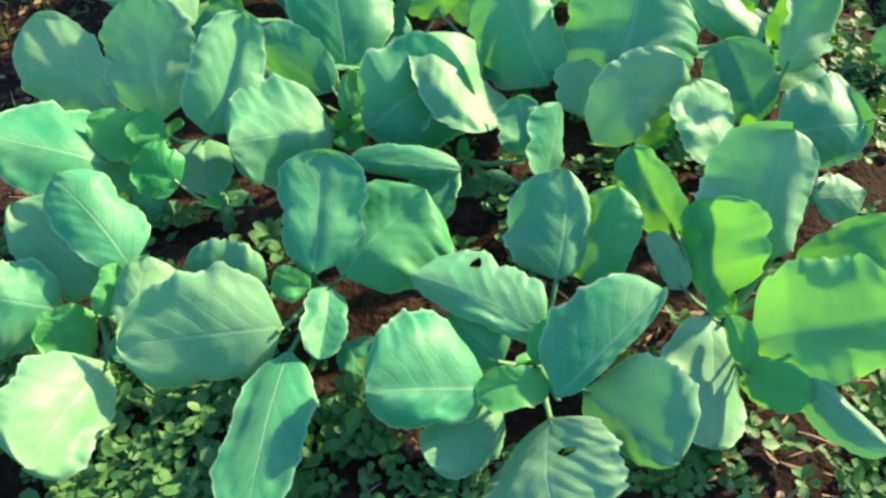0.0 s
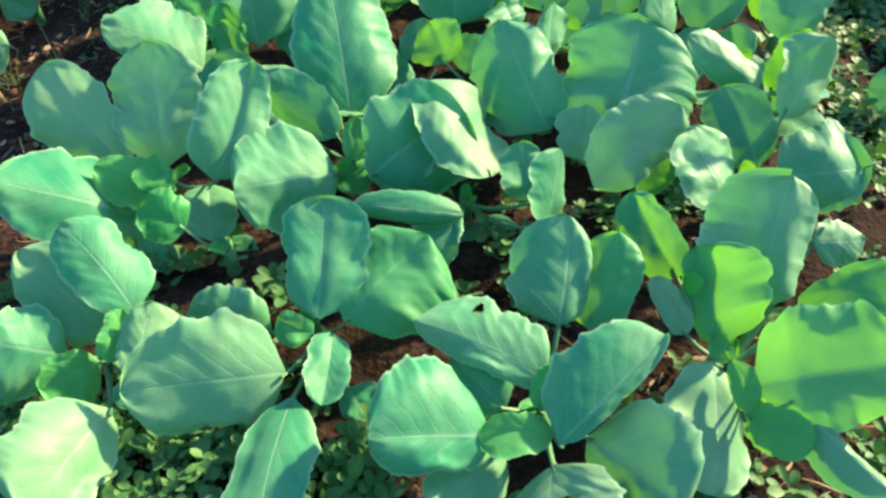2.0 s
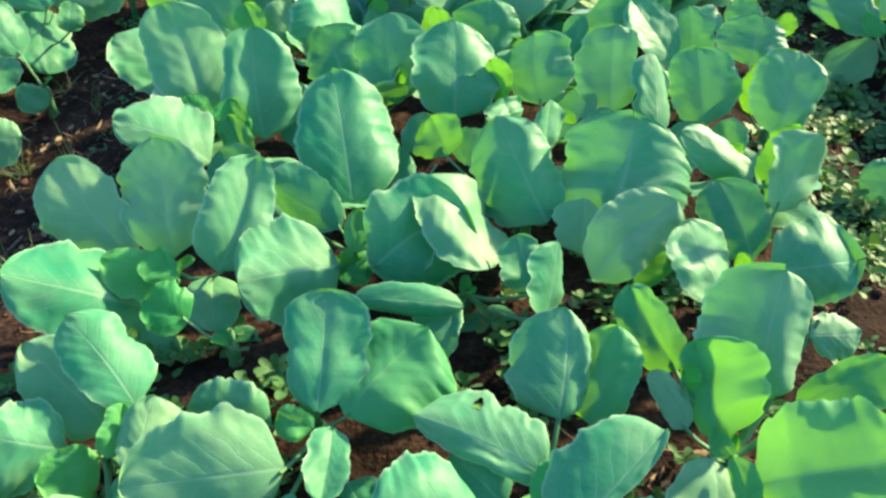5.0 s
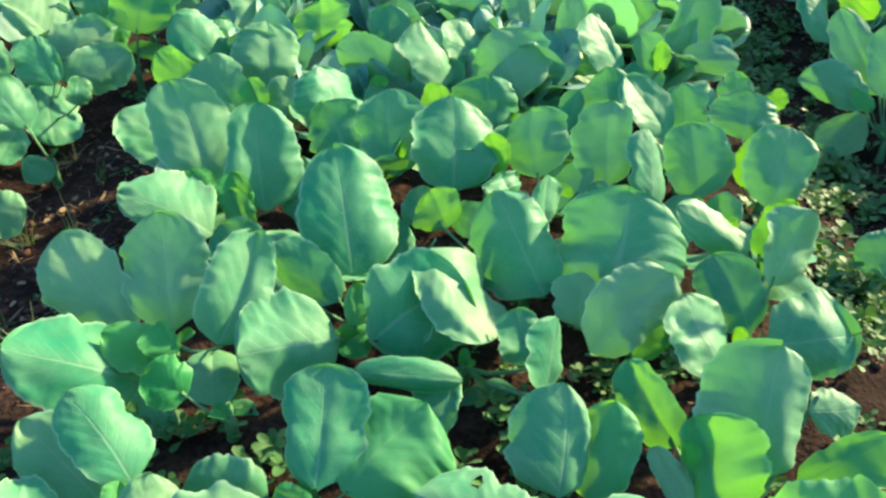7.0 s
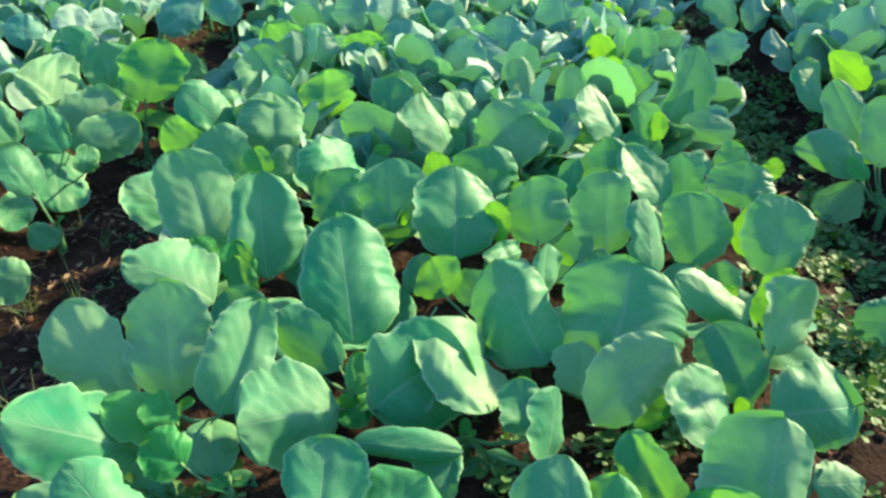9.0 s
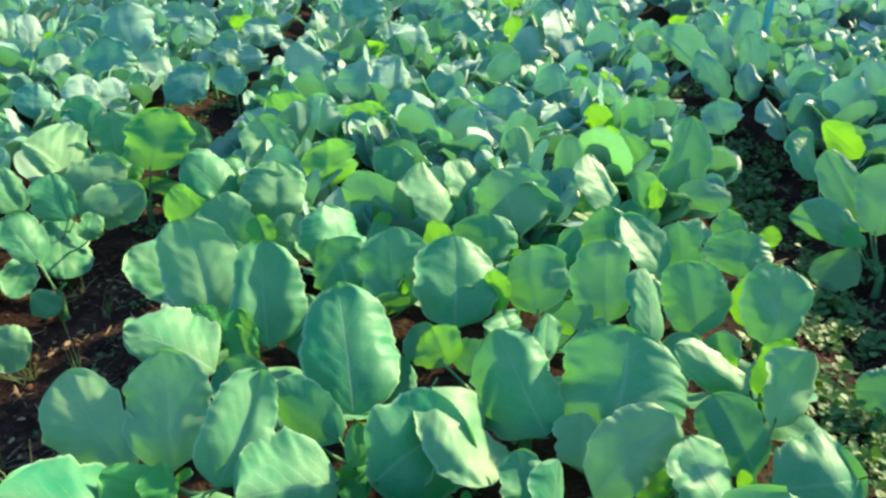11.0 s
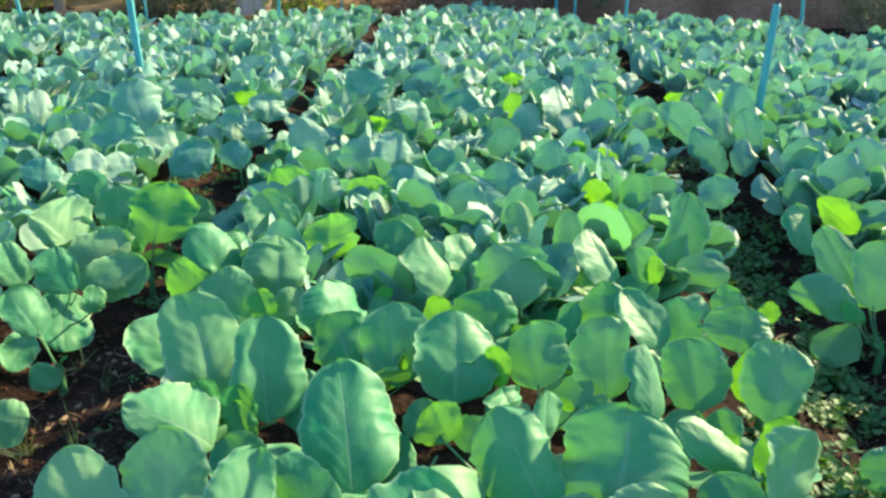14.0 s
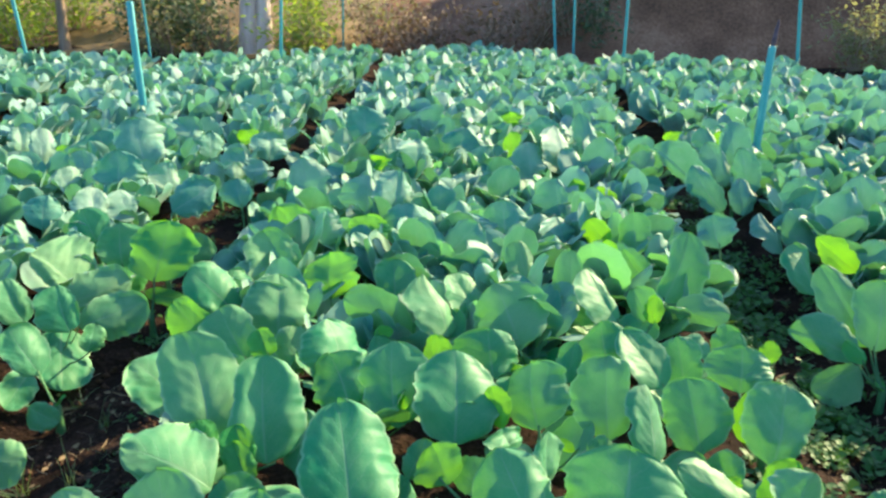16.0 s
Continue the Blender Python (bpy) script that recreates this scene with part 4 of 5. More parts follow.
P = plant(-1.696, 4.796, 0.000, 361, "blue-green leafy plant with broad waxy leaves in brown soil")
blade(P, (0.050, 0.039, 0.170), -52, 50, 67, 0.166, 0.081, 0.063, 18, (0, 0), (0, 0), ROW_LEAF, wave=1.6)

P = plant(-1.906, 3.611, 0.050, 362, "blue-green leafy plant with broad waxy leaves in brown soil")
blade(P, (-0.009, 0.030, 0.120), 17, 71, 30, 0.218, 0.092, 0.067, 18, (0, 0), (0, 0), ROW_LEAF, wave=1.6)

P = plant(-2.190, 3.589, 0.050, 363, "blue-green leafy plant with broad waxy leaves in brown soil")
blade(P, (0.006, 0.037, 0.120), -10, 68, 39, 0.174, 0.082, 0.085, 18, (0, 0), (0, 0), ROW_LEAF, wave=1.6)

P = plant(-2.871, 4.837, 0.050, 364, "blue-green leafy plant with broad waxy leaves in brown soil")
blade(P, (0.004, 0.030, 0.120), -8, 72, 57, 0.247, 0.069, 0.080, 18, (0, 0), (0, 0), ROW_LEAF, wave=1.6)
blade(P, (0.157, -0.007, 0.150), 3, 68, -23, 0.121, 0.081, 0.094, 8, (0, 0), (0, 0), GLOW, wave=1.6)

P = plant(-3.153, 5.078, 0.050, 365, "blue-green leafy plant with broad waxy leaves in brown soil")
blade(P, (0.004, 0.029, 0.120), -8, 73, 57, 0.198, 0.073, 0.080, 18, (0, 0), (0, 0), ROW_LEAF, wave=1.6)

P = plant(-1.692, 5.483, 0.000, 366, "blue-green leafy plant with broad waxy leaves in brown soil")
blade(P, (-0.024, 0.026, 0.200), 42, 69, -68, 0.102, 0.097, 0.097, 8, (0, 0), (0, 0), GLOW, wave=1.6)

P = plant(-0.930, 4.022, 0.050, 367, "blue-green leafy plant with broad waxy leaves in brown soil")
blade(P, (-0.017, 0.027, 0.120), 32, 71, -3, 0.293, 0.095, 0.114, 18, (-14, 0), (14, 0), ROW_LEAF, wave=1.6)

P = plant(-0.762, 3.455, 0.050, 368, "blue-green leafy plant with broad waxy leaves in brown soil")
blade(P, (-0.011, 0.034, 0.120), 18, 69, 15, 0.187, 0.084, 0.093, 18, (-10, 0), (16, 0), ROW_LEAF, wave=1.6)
blade(P, (0.190, 0.004, 0.120), 4, 68, -23, 0.169, 0.114, 0.102, 18, (0, 0), (0, 0), BACKLIT, wave=1.6)
blade(P, (-0.064, 0.037, 0.090), 81, 50, -84, 0.268, 0.100, 0.096, 16, (0, 0), (0, 0), BACKLIT)

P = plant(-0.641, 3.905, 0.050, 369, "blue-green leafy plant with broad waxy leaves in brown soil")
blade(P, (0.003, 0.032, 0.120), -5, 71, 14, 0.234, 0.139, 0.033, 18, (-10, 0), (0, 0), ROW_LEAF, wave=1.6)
blade(P, (0.134, 0.005, 0.120), -37, 72, 78, 0.263, 0.128, 0.111, 18, (0, -15), (0, 0), ROW_LEAF, wave=1.6)

P = plant(-0.897, 5.416, 0.050, 370, "blue-green leafy plant with broad waxy leaves in brown soil")
blade(P, (-0.001, 0.024, 0.120), 1, 76, 8, 0.327, 0.122, 0.151, 18, (0, 0), (0, -45), ROW_LEAF, wave=1.6)

P = plant(-0.654, 5.027, 0.050, 371, "blue-green leafy plant with broad waxy leaves in brown soil")
blade(P, (0.006, 0.018, 0.120), -19, 79, 66, 0.198, 0.102, 0.117, 18, (0, 0), (0, 0), ROW_LEAF, wave=1.6)

P = plant(-0.467, 4.813, 0.050, 372, "blue-green leafy plant with broad waxy leaves in brown soil")
blade(P, (0.005, 0.019, 0.120), -14, 79, 60, 0.228, 0.156, 0.138, 18, (0, 0), (0, 0), ROW_LEAF, wave=1.6)

P = plant(-0.687, 4.630, 0.050, 373, "blue-green leafy plant with broad waxy leaves in brown soil")
blade(P, (-0.020, 0.034, 0.150), 31, 67, -66, 0.131, 0.092, 0.115, 8, (0, 0), (0, 0), GLOW, wave=1.6)

P = plant(-0.243, 5.246, 0.050, 374, "blue-green leafy plant with broad waxy leaves in brown soil")
blade(P, (0.014, 0.025, 0.120), -30, 73, 31, 0.226, 0.137, 0.152, 18, (0, 0), (0, -25), ROW_LEAF, wave=1.6)

P = plant(-0.422, 5.994, 0.050, 375, "blue-green leafy plant with broad waxy leaves in brown soil")
blade(P, (-0.051, 0.015, 0.120), 74, 58, -66, 0.231, 0.137, 0.155, 18, (0, 0), (0, -20), ROW_LEAF, wave=1.6)

P = plant(-0.162, 6.152, 0.050, 376, "blue-green leafy plant with broad waxy leaves in brown soil")
blade(P, (0.002, 0.014, 0.120), -10, 82, 55, 0.214, 0.115, 0.146, 18, (0, 0), (0, 0), ROW_LEAF, wave=1.6)

P = plant(0.118, 6.272, 0.050, 377, "blue-green leafy plant with broad waxy leaves in brown soil")
blade(P, (-0.005, 0.031, 0.150), 9, 72, -51, 0.125, 0.113, 0.114, 8, (0, 0), (0, 0), GLOW, wave=1.6)

P = plant(0.127, 5.204, 0.050, 378, "blue-green leafy plant with broad waxy leaves in brown soil")
blade(P, (-0.010, 0.034, 0.150), 16, 69, -55, 0.183, 0.066, 0.078, 8, (0, 0), (0, 0), GLOW, wave=1.6)

P = plant(0.238, 4.743, 0.050, 379, "blue-green leafy plant with broad waxy leaves in brown soil")
blade(P, (-0.005, 0.018, 0.120), 15, 79, 19, 0.244, 0.098, 0.109, 18, (-14, 0), (0, 0), ROW_LEAF, wave=1.6)

P = plant(0.489, 5.762, 0.050, 380, "blue-green leafy plant with broad waxy leaves in brown soil")
blade(P, (-0.048, 0.023, 0.120), 64, 57, -66, 0.246, 0.204, 0.090, 18, (0, 0), (0, -30), ROW_LEAF, wave=1.6)

P = plant(0.456, 4.895, 0.050, 381, "blue-green leafy plant with broad waxy leaves in brown soil")
blade(P, (-0.011, 0.020, 0.120), 29, 77, 17, 0.321, 0.165, 0.083, 18, (0, 0), (0, 0), ROW_LEAF, wave=1.6)
blade(P, (0.110, 0.032, 0.120), 42, 68, -57, 0.135, 0.089, 0.101, 18, (0, 0), (0, 0), ROW_LEAF, wave=1.6)

P = plant(0.381, 3.906, 0.050, 382, "blue-green leafy plant with broad waxy leaves in brown soil")
blade(P, (-0.019, 0.033, 0.120), 30, 68, -34, 0.244, 0.153, 0.047, 18, (0, 0), (0, 0), ROW_LEAF, wave=1.6)

P = plant(0.089, 3.527, 0.050, 383, "blue-green leafy plant with broad waxy leaves in brown soil")
blade(P, (-0.013, 0.034, 0.120), 20, 68, -20, 0.225, 0.102, 0.122, 18, (0, 0), (0, -35), ROW_LEAF, wave=1.6)
blade(P, (-0.199, -0.013, 0.120), 19, 69, -17, 0.175, 0.103, 0.126, 18, (0, 0), (0, 0), ROW_LEAF, wave=1.6)

P = plant(-0.369, 3.489, 0.050, 384, "blue-green leafy plant with broad waxy leaves in brown soil")
blade(P, (-0.011, 0.033, 0.120), 19, 69, -12, 0.213, 0.106, 0.118, 18, (0, 0), (0, -35), ROW_LEAF, wave=1.6)

P = plant(-0.113, 4.459, 0.050, 385, "blue-green leafy plant with broad waxy leaves in brown soil")
blade(P, (-0.027, 0.017, 0.120), 57, 71, -20, 0.128, 0.080, 0.115, 18, (-10, 0), (0, 0), ROW_LEAF, wave=1.6)
blade(P, (0.114, 0.030, 0.120), 60, 70, -28, 0.112, 0.100, 0.093, 18, (0, 0), (0, 0), ROW_LEAF, wave=1.6)

P = plant(0.368, 3.556, 0.050, 386, "blue-green leafy plant with broad waxy leaves in brown soil")
blade(P, (-0.021, 0.028, 0.120), 37, 70, 4, 0.153, 0.132, 0.060, 18, (0, 0), (0, 0), ROW_LEAF, wave=1.6)

P = plant(0.447, 4.178, 0.050, 387, "blue-green leafy plant with broad waxy leaves in brown soil")
blade(P, (-0.008, 0.040, 0.150), 11, 66, -56, 0.136, 0.064, 0.074, 8, (0, 0), (0, 0), GLOW, wave=1.6)
blade(P, (0.223, 0.048, 0.110), 63, 43, -94, 0.169, 0.055, 0.045, 10, (0, 0), (0, 0), GLOW, wave=1.6)

P = plant(1.624, 4.129, 0.050, 388, "blue-green leafy plant with broad waxy leaves in brown soil")
blade(P, (0.004, 0.030, 0.070), -7, 72, -14, 0.270, 0.100, 0.119, 18, (0, 0), (0, -25), ROW_LEAF, wave=1.6)

P = plant(1.295, 5.805, 0.000, 389, "blue-green leafy plant with broad waxy leaves in brown soil")
blade(P, (-0.013, 0.034, 0.200), 21, 68, -69, 0.088, 0.069, 0.086, 8, (0, 0), (0, 0), GLOW, wave=1.6)
blade(P, (0.080, -0.004, 0.150), -24, 80, 58, 0.145, 0.078, 0.081, 16, (0, 0), (0, 0), ROW_LEAF, wave=1.6)

P = plant(1.582, 5.505, 0.000, 390, "blue-green leafy plant with broad waxy leaves in brown soil")
blade(P, (-0.021, 0.037, 0.200), 30, 65, -70, 0.155, 0.067, 0.074, 8, (0, 0), (0, 0), GLOW, wave=1.6)
blade(P, (-0.123, -0.159, 0.160), 43, 68, -23, 0.271, 0.099, 0.056, 16, (0, 0), (0, 0), ROW_LEAF, wave=1.6)

P = plant(1.891, 6.782, 0.050, 391, "blue-green leafy plant with broad waxy leaves in brown soil")
blade(P, (-0.016, 0.033, 0.150), 25, 69, -75, 0.138, 0.083, 0.085, 8, (0, 0), (0, 0), GLOW, wave=1.6)

P = plant(1.030, 6.267, 0.000, 392, "blue-green leafy plant with broad waxy leaves in brown soil")
blade(P, (-0.015, 0.016, 0.170), 44, 77, -6, 0.178, 0.077, 0.145, 18, (0, 0), (0, 0), ROW_LEAF, wave=1.6)

P = plant(2.265, 5.221, 0.050, 393, "blue-green leafy plant with broad waxy leaves in brown soil")
blade(P, (-0.043, 0.032, 0.120), 53, 57, -24, 0.190, 0.107, 0.086, 18, (0, 0), (0, 0), ROW_LEAF, wave=1.6)
blade(P, (0.019, -0.246, 0.120), 48, 60, -19, 0.212, 0.102, 0.106, 18, (0, 0), (0, 0), ROW_LEAF, wave=1.6)
blade(P, (-0.172, 0.065, 0.120), 54, 45, -57, 0.224, 0.137, 0.093, 18, (0, 0), (0, 0), ROW_LEAF, wave=1.6)

P = plant(1.090, 3.607, 0.000, 394, "blue-green leafy plant with broad waxy leaves in brown soil")
blade(P, (-0.022, 0.039, 0.170), 30, 63, -43, 0.165, 0.075, 0.080, 18, (0, 0), (0, 0), ROW_LEAF, wave=1.6)

P = plant(1.818, 3.859, 0.050, 395, "blue-green leafy plant with broad waxy leaves in brown soil")
blade(P, (-0.018, 0.032, 0.120), 29, 68, 1, 0.120, 0.092, 0.079, 18, (0, 0), (0, 0), ROW_LEAF, wave=1.6)
blade(P, (0.081, 0.005, 0.080), 65, 5, -74, 0.181, 0.063, 0.041, 14, (0, 0), (0, 0), ROW_LEAF, wave=1.6)

P = plant(1.357, 4.635, 0.000, 396, "blue-green leafy plant with broad waxy leaves in brown soil")
blade(P, (-0.072, 0.028, 0.100), 69, 39, -75, 0.471, 0.043, 0.125, 14, (0, 0), (10, 0), ROW_LEAF, wave=1.6)
blade(P, (-0.053, -0.152, 0.100), 61, 50, -70, 0.311, 0.073, 0.064, 16, (0, 0), (0, 0), ROW_LEAF, wave=1.6)
blade(P, (0.044, -0.209, 0.100), 14, 71, -12, 0.209, 0.063, 0.072, 16, (0, 0), (0, 0), ROW_LEAF, wave=1.6)

P = plant(1.471, 4.875, 0.000, 397, "blue-green leafy plant with broad waxy leaves in brown soil")
blade(P, (-0.040, 0.031, 0.140), 53, 60, -49, 0.295, 0.092, 0.058, 16, (0, 0), (0, 0), ROW_LEAF, wave=1.6)
blade(P, (0.031, -0.154, 0.130), 29, 69, -45, 0.289, 0.077, 0.084, 16, (0, 0), (0, 0), ROW_LEAF, wave=1.6)

P = plant(1.574, 5.087, 0.000, 398, "blue-green leafy plant with broad waxy leaves in brown soil")
blade(P, (-0.017, 0.028, 0.160), 31, 71, -46, 0.344, 0.080, 0.091, 16, (0, 0), (0, 0), ROW_LEAF, wave=1.6)
blade(P, (0.082, -0.025, 0.140), -106, 31, 77, 0.209, 0.051, 0.031, 14, (0, 0), (0, 0), ROW_LEAF, wave=1.6)

P = plant(1.932, 4.082, 0.050, 399, "blue-green leafy plant with broad waxy leaves in brown soil")
blade(P, (-0.009, 0.033, 0.080), 15, 70, -39, 0.288, 0.097, 0.083, 16, (0, 0), (0, 0), ROW_LEAF, wave=1.6)

P = plant(0.968, 4.703, 0.000, 400, "blue-green leafy plant with broad waxy leaves in brown soil")
blade(P, (-0.095, 0.025, 0.160), 75, 12, -82, 0.181, 0.029, 0.061, 10, (0, 0), (0, 0), GLOW, wave=1.6)

P = plant(0.812, 5.147, 0.050, 401, "blue-green leafy plant with broad waxy leaves in brown soil")
blade(P, (-0.046, 0.022, 0.100), 64, 59, -27, 0.276, 0.103, 0.058, 16, (0, 0), (0, 0), ROW_LEAF, wave=1.6)
blade(P, (-0.176, 0.090, 0.110), 33, 74, -11, 0.362, 0.091, 0.061, 16, (0, 0), (0, 0), ROW_LEAF, wave=1.6)


# ---- plants of the beds past the nearest ones ----
VARIANTS = []
vr = random.Random(7)
for k in range(18):
    top = tagged(new("cabbage_plant"), "young blue-green cabbage plant with upright waxy leaves", "leafy plant", "leafy plants in the field")
    crown_bud("stem", top, down=0.09)
    for az, el, L, wl, wr, roll, droop, left, right in random_leaves(vr, vr.choice((8, 9, 10)), vr.uniform(0.95, 1.15)):
        v, f, uv = leaf_blade(L, wl, wr, vr, 17, 11, droop, left, right, vr.uniform(1.0, 1.7), 0.2, bend=vr.uniform(-30, 30), tip=(1.9, 2.8))
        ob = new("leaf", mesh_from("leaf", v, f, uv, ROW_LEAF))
        ob.parent, ob.matrix_basis = top, leaf_pose(az, el, roll)
    for j in range(4):
        L = vr.uniform(0.07, 0.14)
        v, f, uv = leaf_blade(L, L * 0.3, L * 0.3, vr, 9, 7, 25, (15, 10), (15, 10), 1.0, 0.15)
        ob = tagged(new("young_leaf", mesh_from("young_leaf", v, f, uv, GLOW if j < 2 else YOUNG)), "small inner leaf, fresh green to sunlit yellow-green")
        ob.parent, ob.matrix_basis = top, leaf_pose(vr.uniform(0, 360), vr.uniform(45, 80), vr.uniform(-30, 30))
    VARIANTS.append(top)

# soft leaf mass for the rows too far off to pick apart
SMALL = []
for k in range(10):
    vs, fs, us = [], [], []
    for az, el, L, wl, wr, roll, droop, left, right in random_leaves(vr, 9, 1.08):
        v, f, uv = leaf_blade(L, wl, wr, vr, 9, 7, droop, left, right, 1.3, 0.2, bend=vr.uniform(-30, 30), tip=(1.8, 2.6))
        m = leaf_pose(az, el, roll)
        o = len(vs)
        vs += [tuple(m @ Vector(p)) for p in v]
        fs += [tuple(i + o for i in q) for q in f]
        us += uv
    SMALL.append((np.array(vs), fs, us))

SET_PLANTS = [ob.matrix_world.translation.copy() for ob in scene.objects if ob.get("group") == "leafy plants in the near bed"]
sr = random.Random(21)
mass_v, mass_f, mass_u, count, used = [], [], [], 0, set()
spots = []
for a, b in zip(TROUGHS, TROUGHS[1:]):
    rows = 8
    for r in range(rows):
        y = 0.3 + sr.uniform(0, 0.3)
        while y < field_end(a + (b - a) * r / 7) + 0.2 * math.sin(a + r):
            ga, gb = ((0.44 if y < 5.4 else 0.34 if y < 6.8 else 0.28) if g == 1.27 else 0.38 if y < 5.0 else 0.30 for g in (a, b))
            x = a + ga + (b - a - ga - gb) * r / (rows - 1)
            spots.append((x + sr.uniform(-0.12, 0.12), y + sr.uniform(-0.06, 0.06)))
            y += sr.uniform(0.23, 0.31)
spots.sort(key=lambda p: math.hypot(p[0], p[1]))
# a few more where the rows would leave bare ground
spots += [(0.55, 4.05), (0.72, 4.4), (0.62, 4.75), (0.3, 4.2), (0.35, 3.75), (0.05, 3.45), (1.78, 3.9), (1.98, 4.2), (1.74, 4.5), (1.9, 3.5), (2.1, 3.8), (1.85, 4.85)]
beyond = []
for a, b in zip(TROUGHS, TROUGHS[1:]):
    for r in range(8):
        y = -3.0 + sr.uniform(0, 0.3)
        while y < field_end(a + (b - a) * r / 7) + 0.2 * math.sin(a + r):
            x = a + 0.33 + (b - a - 0.66) * r / 7 + sr.uniform(-0.08, 0.08)
            if (abs(x) > 1.2 + 0.75 * y or y < 0.3) and not (abs(x) < 0.9 and -0.8 < y < 0.6):
                beyond.append((x, y))
            y += sr.uniform(0.28, 0.36)
beyond_set = set(beyond)
for x, y in spots + beyond:
    if (x, y) not in beyond_set and any((p.x - x) ** 2 + (p.y - y) ** 2 < (0.21 if y < 2.6 else 0.07) ** 2 for p in SET_PLANTS) or (x, y) not in beyond_set and ((abs(x) < 1.1 and y < 1.72) or (abs(x) < 1.9 and y < 1.5) or (-1.66 < x < -0.98 and y < 2.3) or (-1.66 < x < -1.06 and y < 4.0) or (-2.1 < x < -1 and y < 2.0) or (0.98 < x < 1.62 and y < 3.7) or (0.8 < x < 1.62 and y < 3.0)) or (x, y) not in beyond_set and (abs(x) > 1.2 + 0.75 * y or abs(x) < 0.5 and y < 0.5):
        continue
    z = soil_height(x, y) + 0.05
    turn, s = sr.uniform(0, 360), sr.uniform(0.78, 1.15)
    if abs(x) < 1 and y < 2.7:
        s, z = 0.8 * s, z - 0.015
    if count < 296:
        k = sr.randrange(len(VARIANTS))
        m = pose(x, y, z, sr.uniform(-14, 14), sr.uniform(-14, 14), turn) @ Matrix.Scale(s, 4)
        if k not in used:
            VARIANTS[k].matrix_basis = m
            used.add(k)
        else:
            copy_thing(VARIANTS[k], m).scale = (s, s, s)
        count += 1
    else:
        v, f, u = sr.choice(SMALL)
        c, q = math.cos(radians(turn)), math.sin(radians(turn))
        o = len(mass_v)
        pts = v @ np.array([[c, q, 0], [-q, c, 0], [0, 0, 1]]) * s + (x, y, z)
        mass_v.extend(map(tuple, pts))
        mass_f.extend(tuple(i + o for i in face) for face in f)
        mass_u.extend(u)
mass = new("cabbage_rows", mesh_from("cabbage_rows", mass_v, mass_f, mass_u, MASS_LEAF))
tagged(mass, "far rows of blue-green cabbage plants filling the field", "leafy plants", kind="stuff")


# ---- posts ----
def post(x, y, lean_x, height, radius, tip=0.0, label="thin teal painted pipe post standing in the crop"):
    top = tagged(new("fence_post"), label, "post", "teal posts in the field")
    z0 = soil_height(x, y) - 0.05
    top.matrix_world = pose(x, y, z0, 0, lean_x, 0)
    bm = bmesh.new()
    rings = []
    levels = [(radius * 1.05, 0.0), (radius, height * 0.3), (radius * 0.97, height * 0.7), (radius * 0.95, height - 0.01), (radius * 0.80, height), (radius * 0.70, height - 0.03)]
    for r, h in levels:
        rings.append([bm.verts.new((r * math.cos(a) + 0.004 * math.sin(5 * h), r * math.sin(a), h)) for a in np.linspace(0, 2 * math.pi, 13)[:-1]])
    for a, b in zip(rings, rings[1:]):
        for i in range(12):
            bm.faces.new((a[i], a[(i + 1) % 12], b[(i + 1) % 12], b[i]))
    bm.faces.new(rings[-1])
    part("pipe", bm, TEAL, top)
    if tip:
        bm = bmesh.new()
        rings = []
        for r, h in ((0.6, -0.03), (0.62, 0.25), (0.5, 0.6), (0.34, 0.9), (0.2, 1.0)):
            rings.append([bm.verts.new((radius * r * math.cos(a) + 0.012 * h * h, radius * r * math.sin(a), height + h * tip)) for a in np.linspace(0, 2 * math.pi, 9)[:-1]])
        for a, b in zip(rings, rings[1:]):
            for i in range(8):
                bm.faces.new((a[i], a[(i + 1) % 8], b[(i + 1) % 8], b[i]))
        bm.faces.new(rings[-1])
        part("tip", bm, PURPLE, top, "dark weathered wooden tip")
    return top


# ---- weeds, grass and clods on the soil ----
def weed_leaf(vs, fs, us, base, az, el, L, W, rng):
    """A small bent spoon-shaped leaf."""
    m = Matrix.Translation(base) @ leaf_pose(az, el, rng.uniform(-30, 30))
    o, droop = len(vs), rng.uniform(0.1, 0.5)
    for i, (w, u) in enumerate(((0.10, 0.0), (0.16, 0.25), (0.85, 0.55), (1.0, 0.78), (0.55, 0.96))):
        for v in (-1, 0, 1):
            vs.append(tuple(m @ Vector((v * w * W / 2, u * L, -droop * L * u * u + (0.12 * W * abs(v) if w > 0.3 else 0)))))
            us.append((0.5 + v / 2, u))
    for i in range(4):
        for j in range(2):
            a = o + i * 3 + j
            fs.append((a, a + 1, a + 4, a + 3))


def weed_sprig(vs, fs, us, x, y, z, s, rng, n=7):
    a0 = rng.uniform(0, 360)
    for k in range(n):
        h = s * 0.03 * k / n
        weed_leaf(vs, fs, us, (x + rng.uniform(-0.006, 0.006), y + rng.uniform(-0.006, 0.006), z + h), a0 + 137 * k, rng.uniform(15, 60), s * rng.uniform(0.026, 0.048), s * rng.uniform(0.016, 0.028), rng)


wr = random.Random(5)
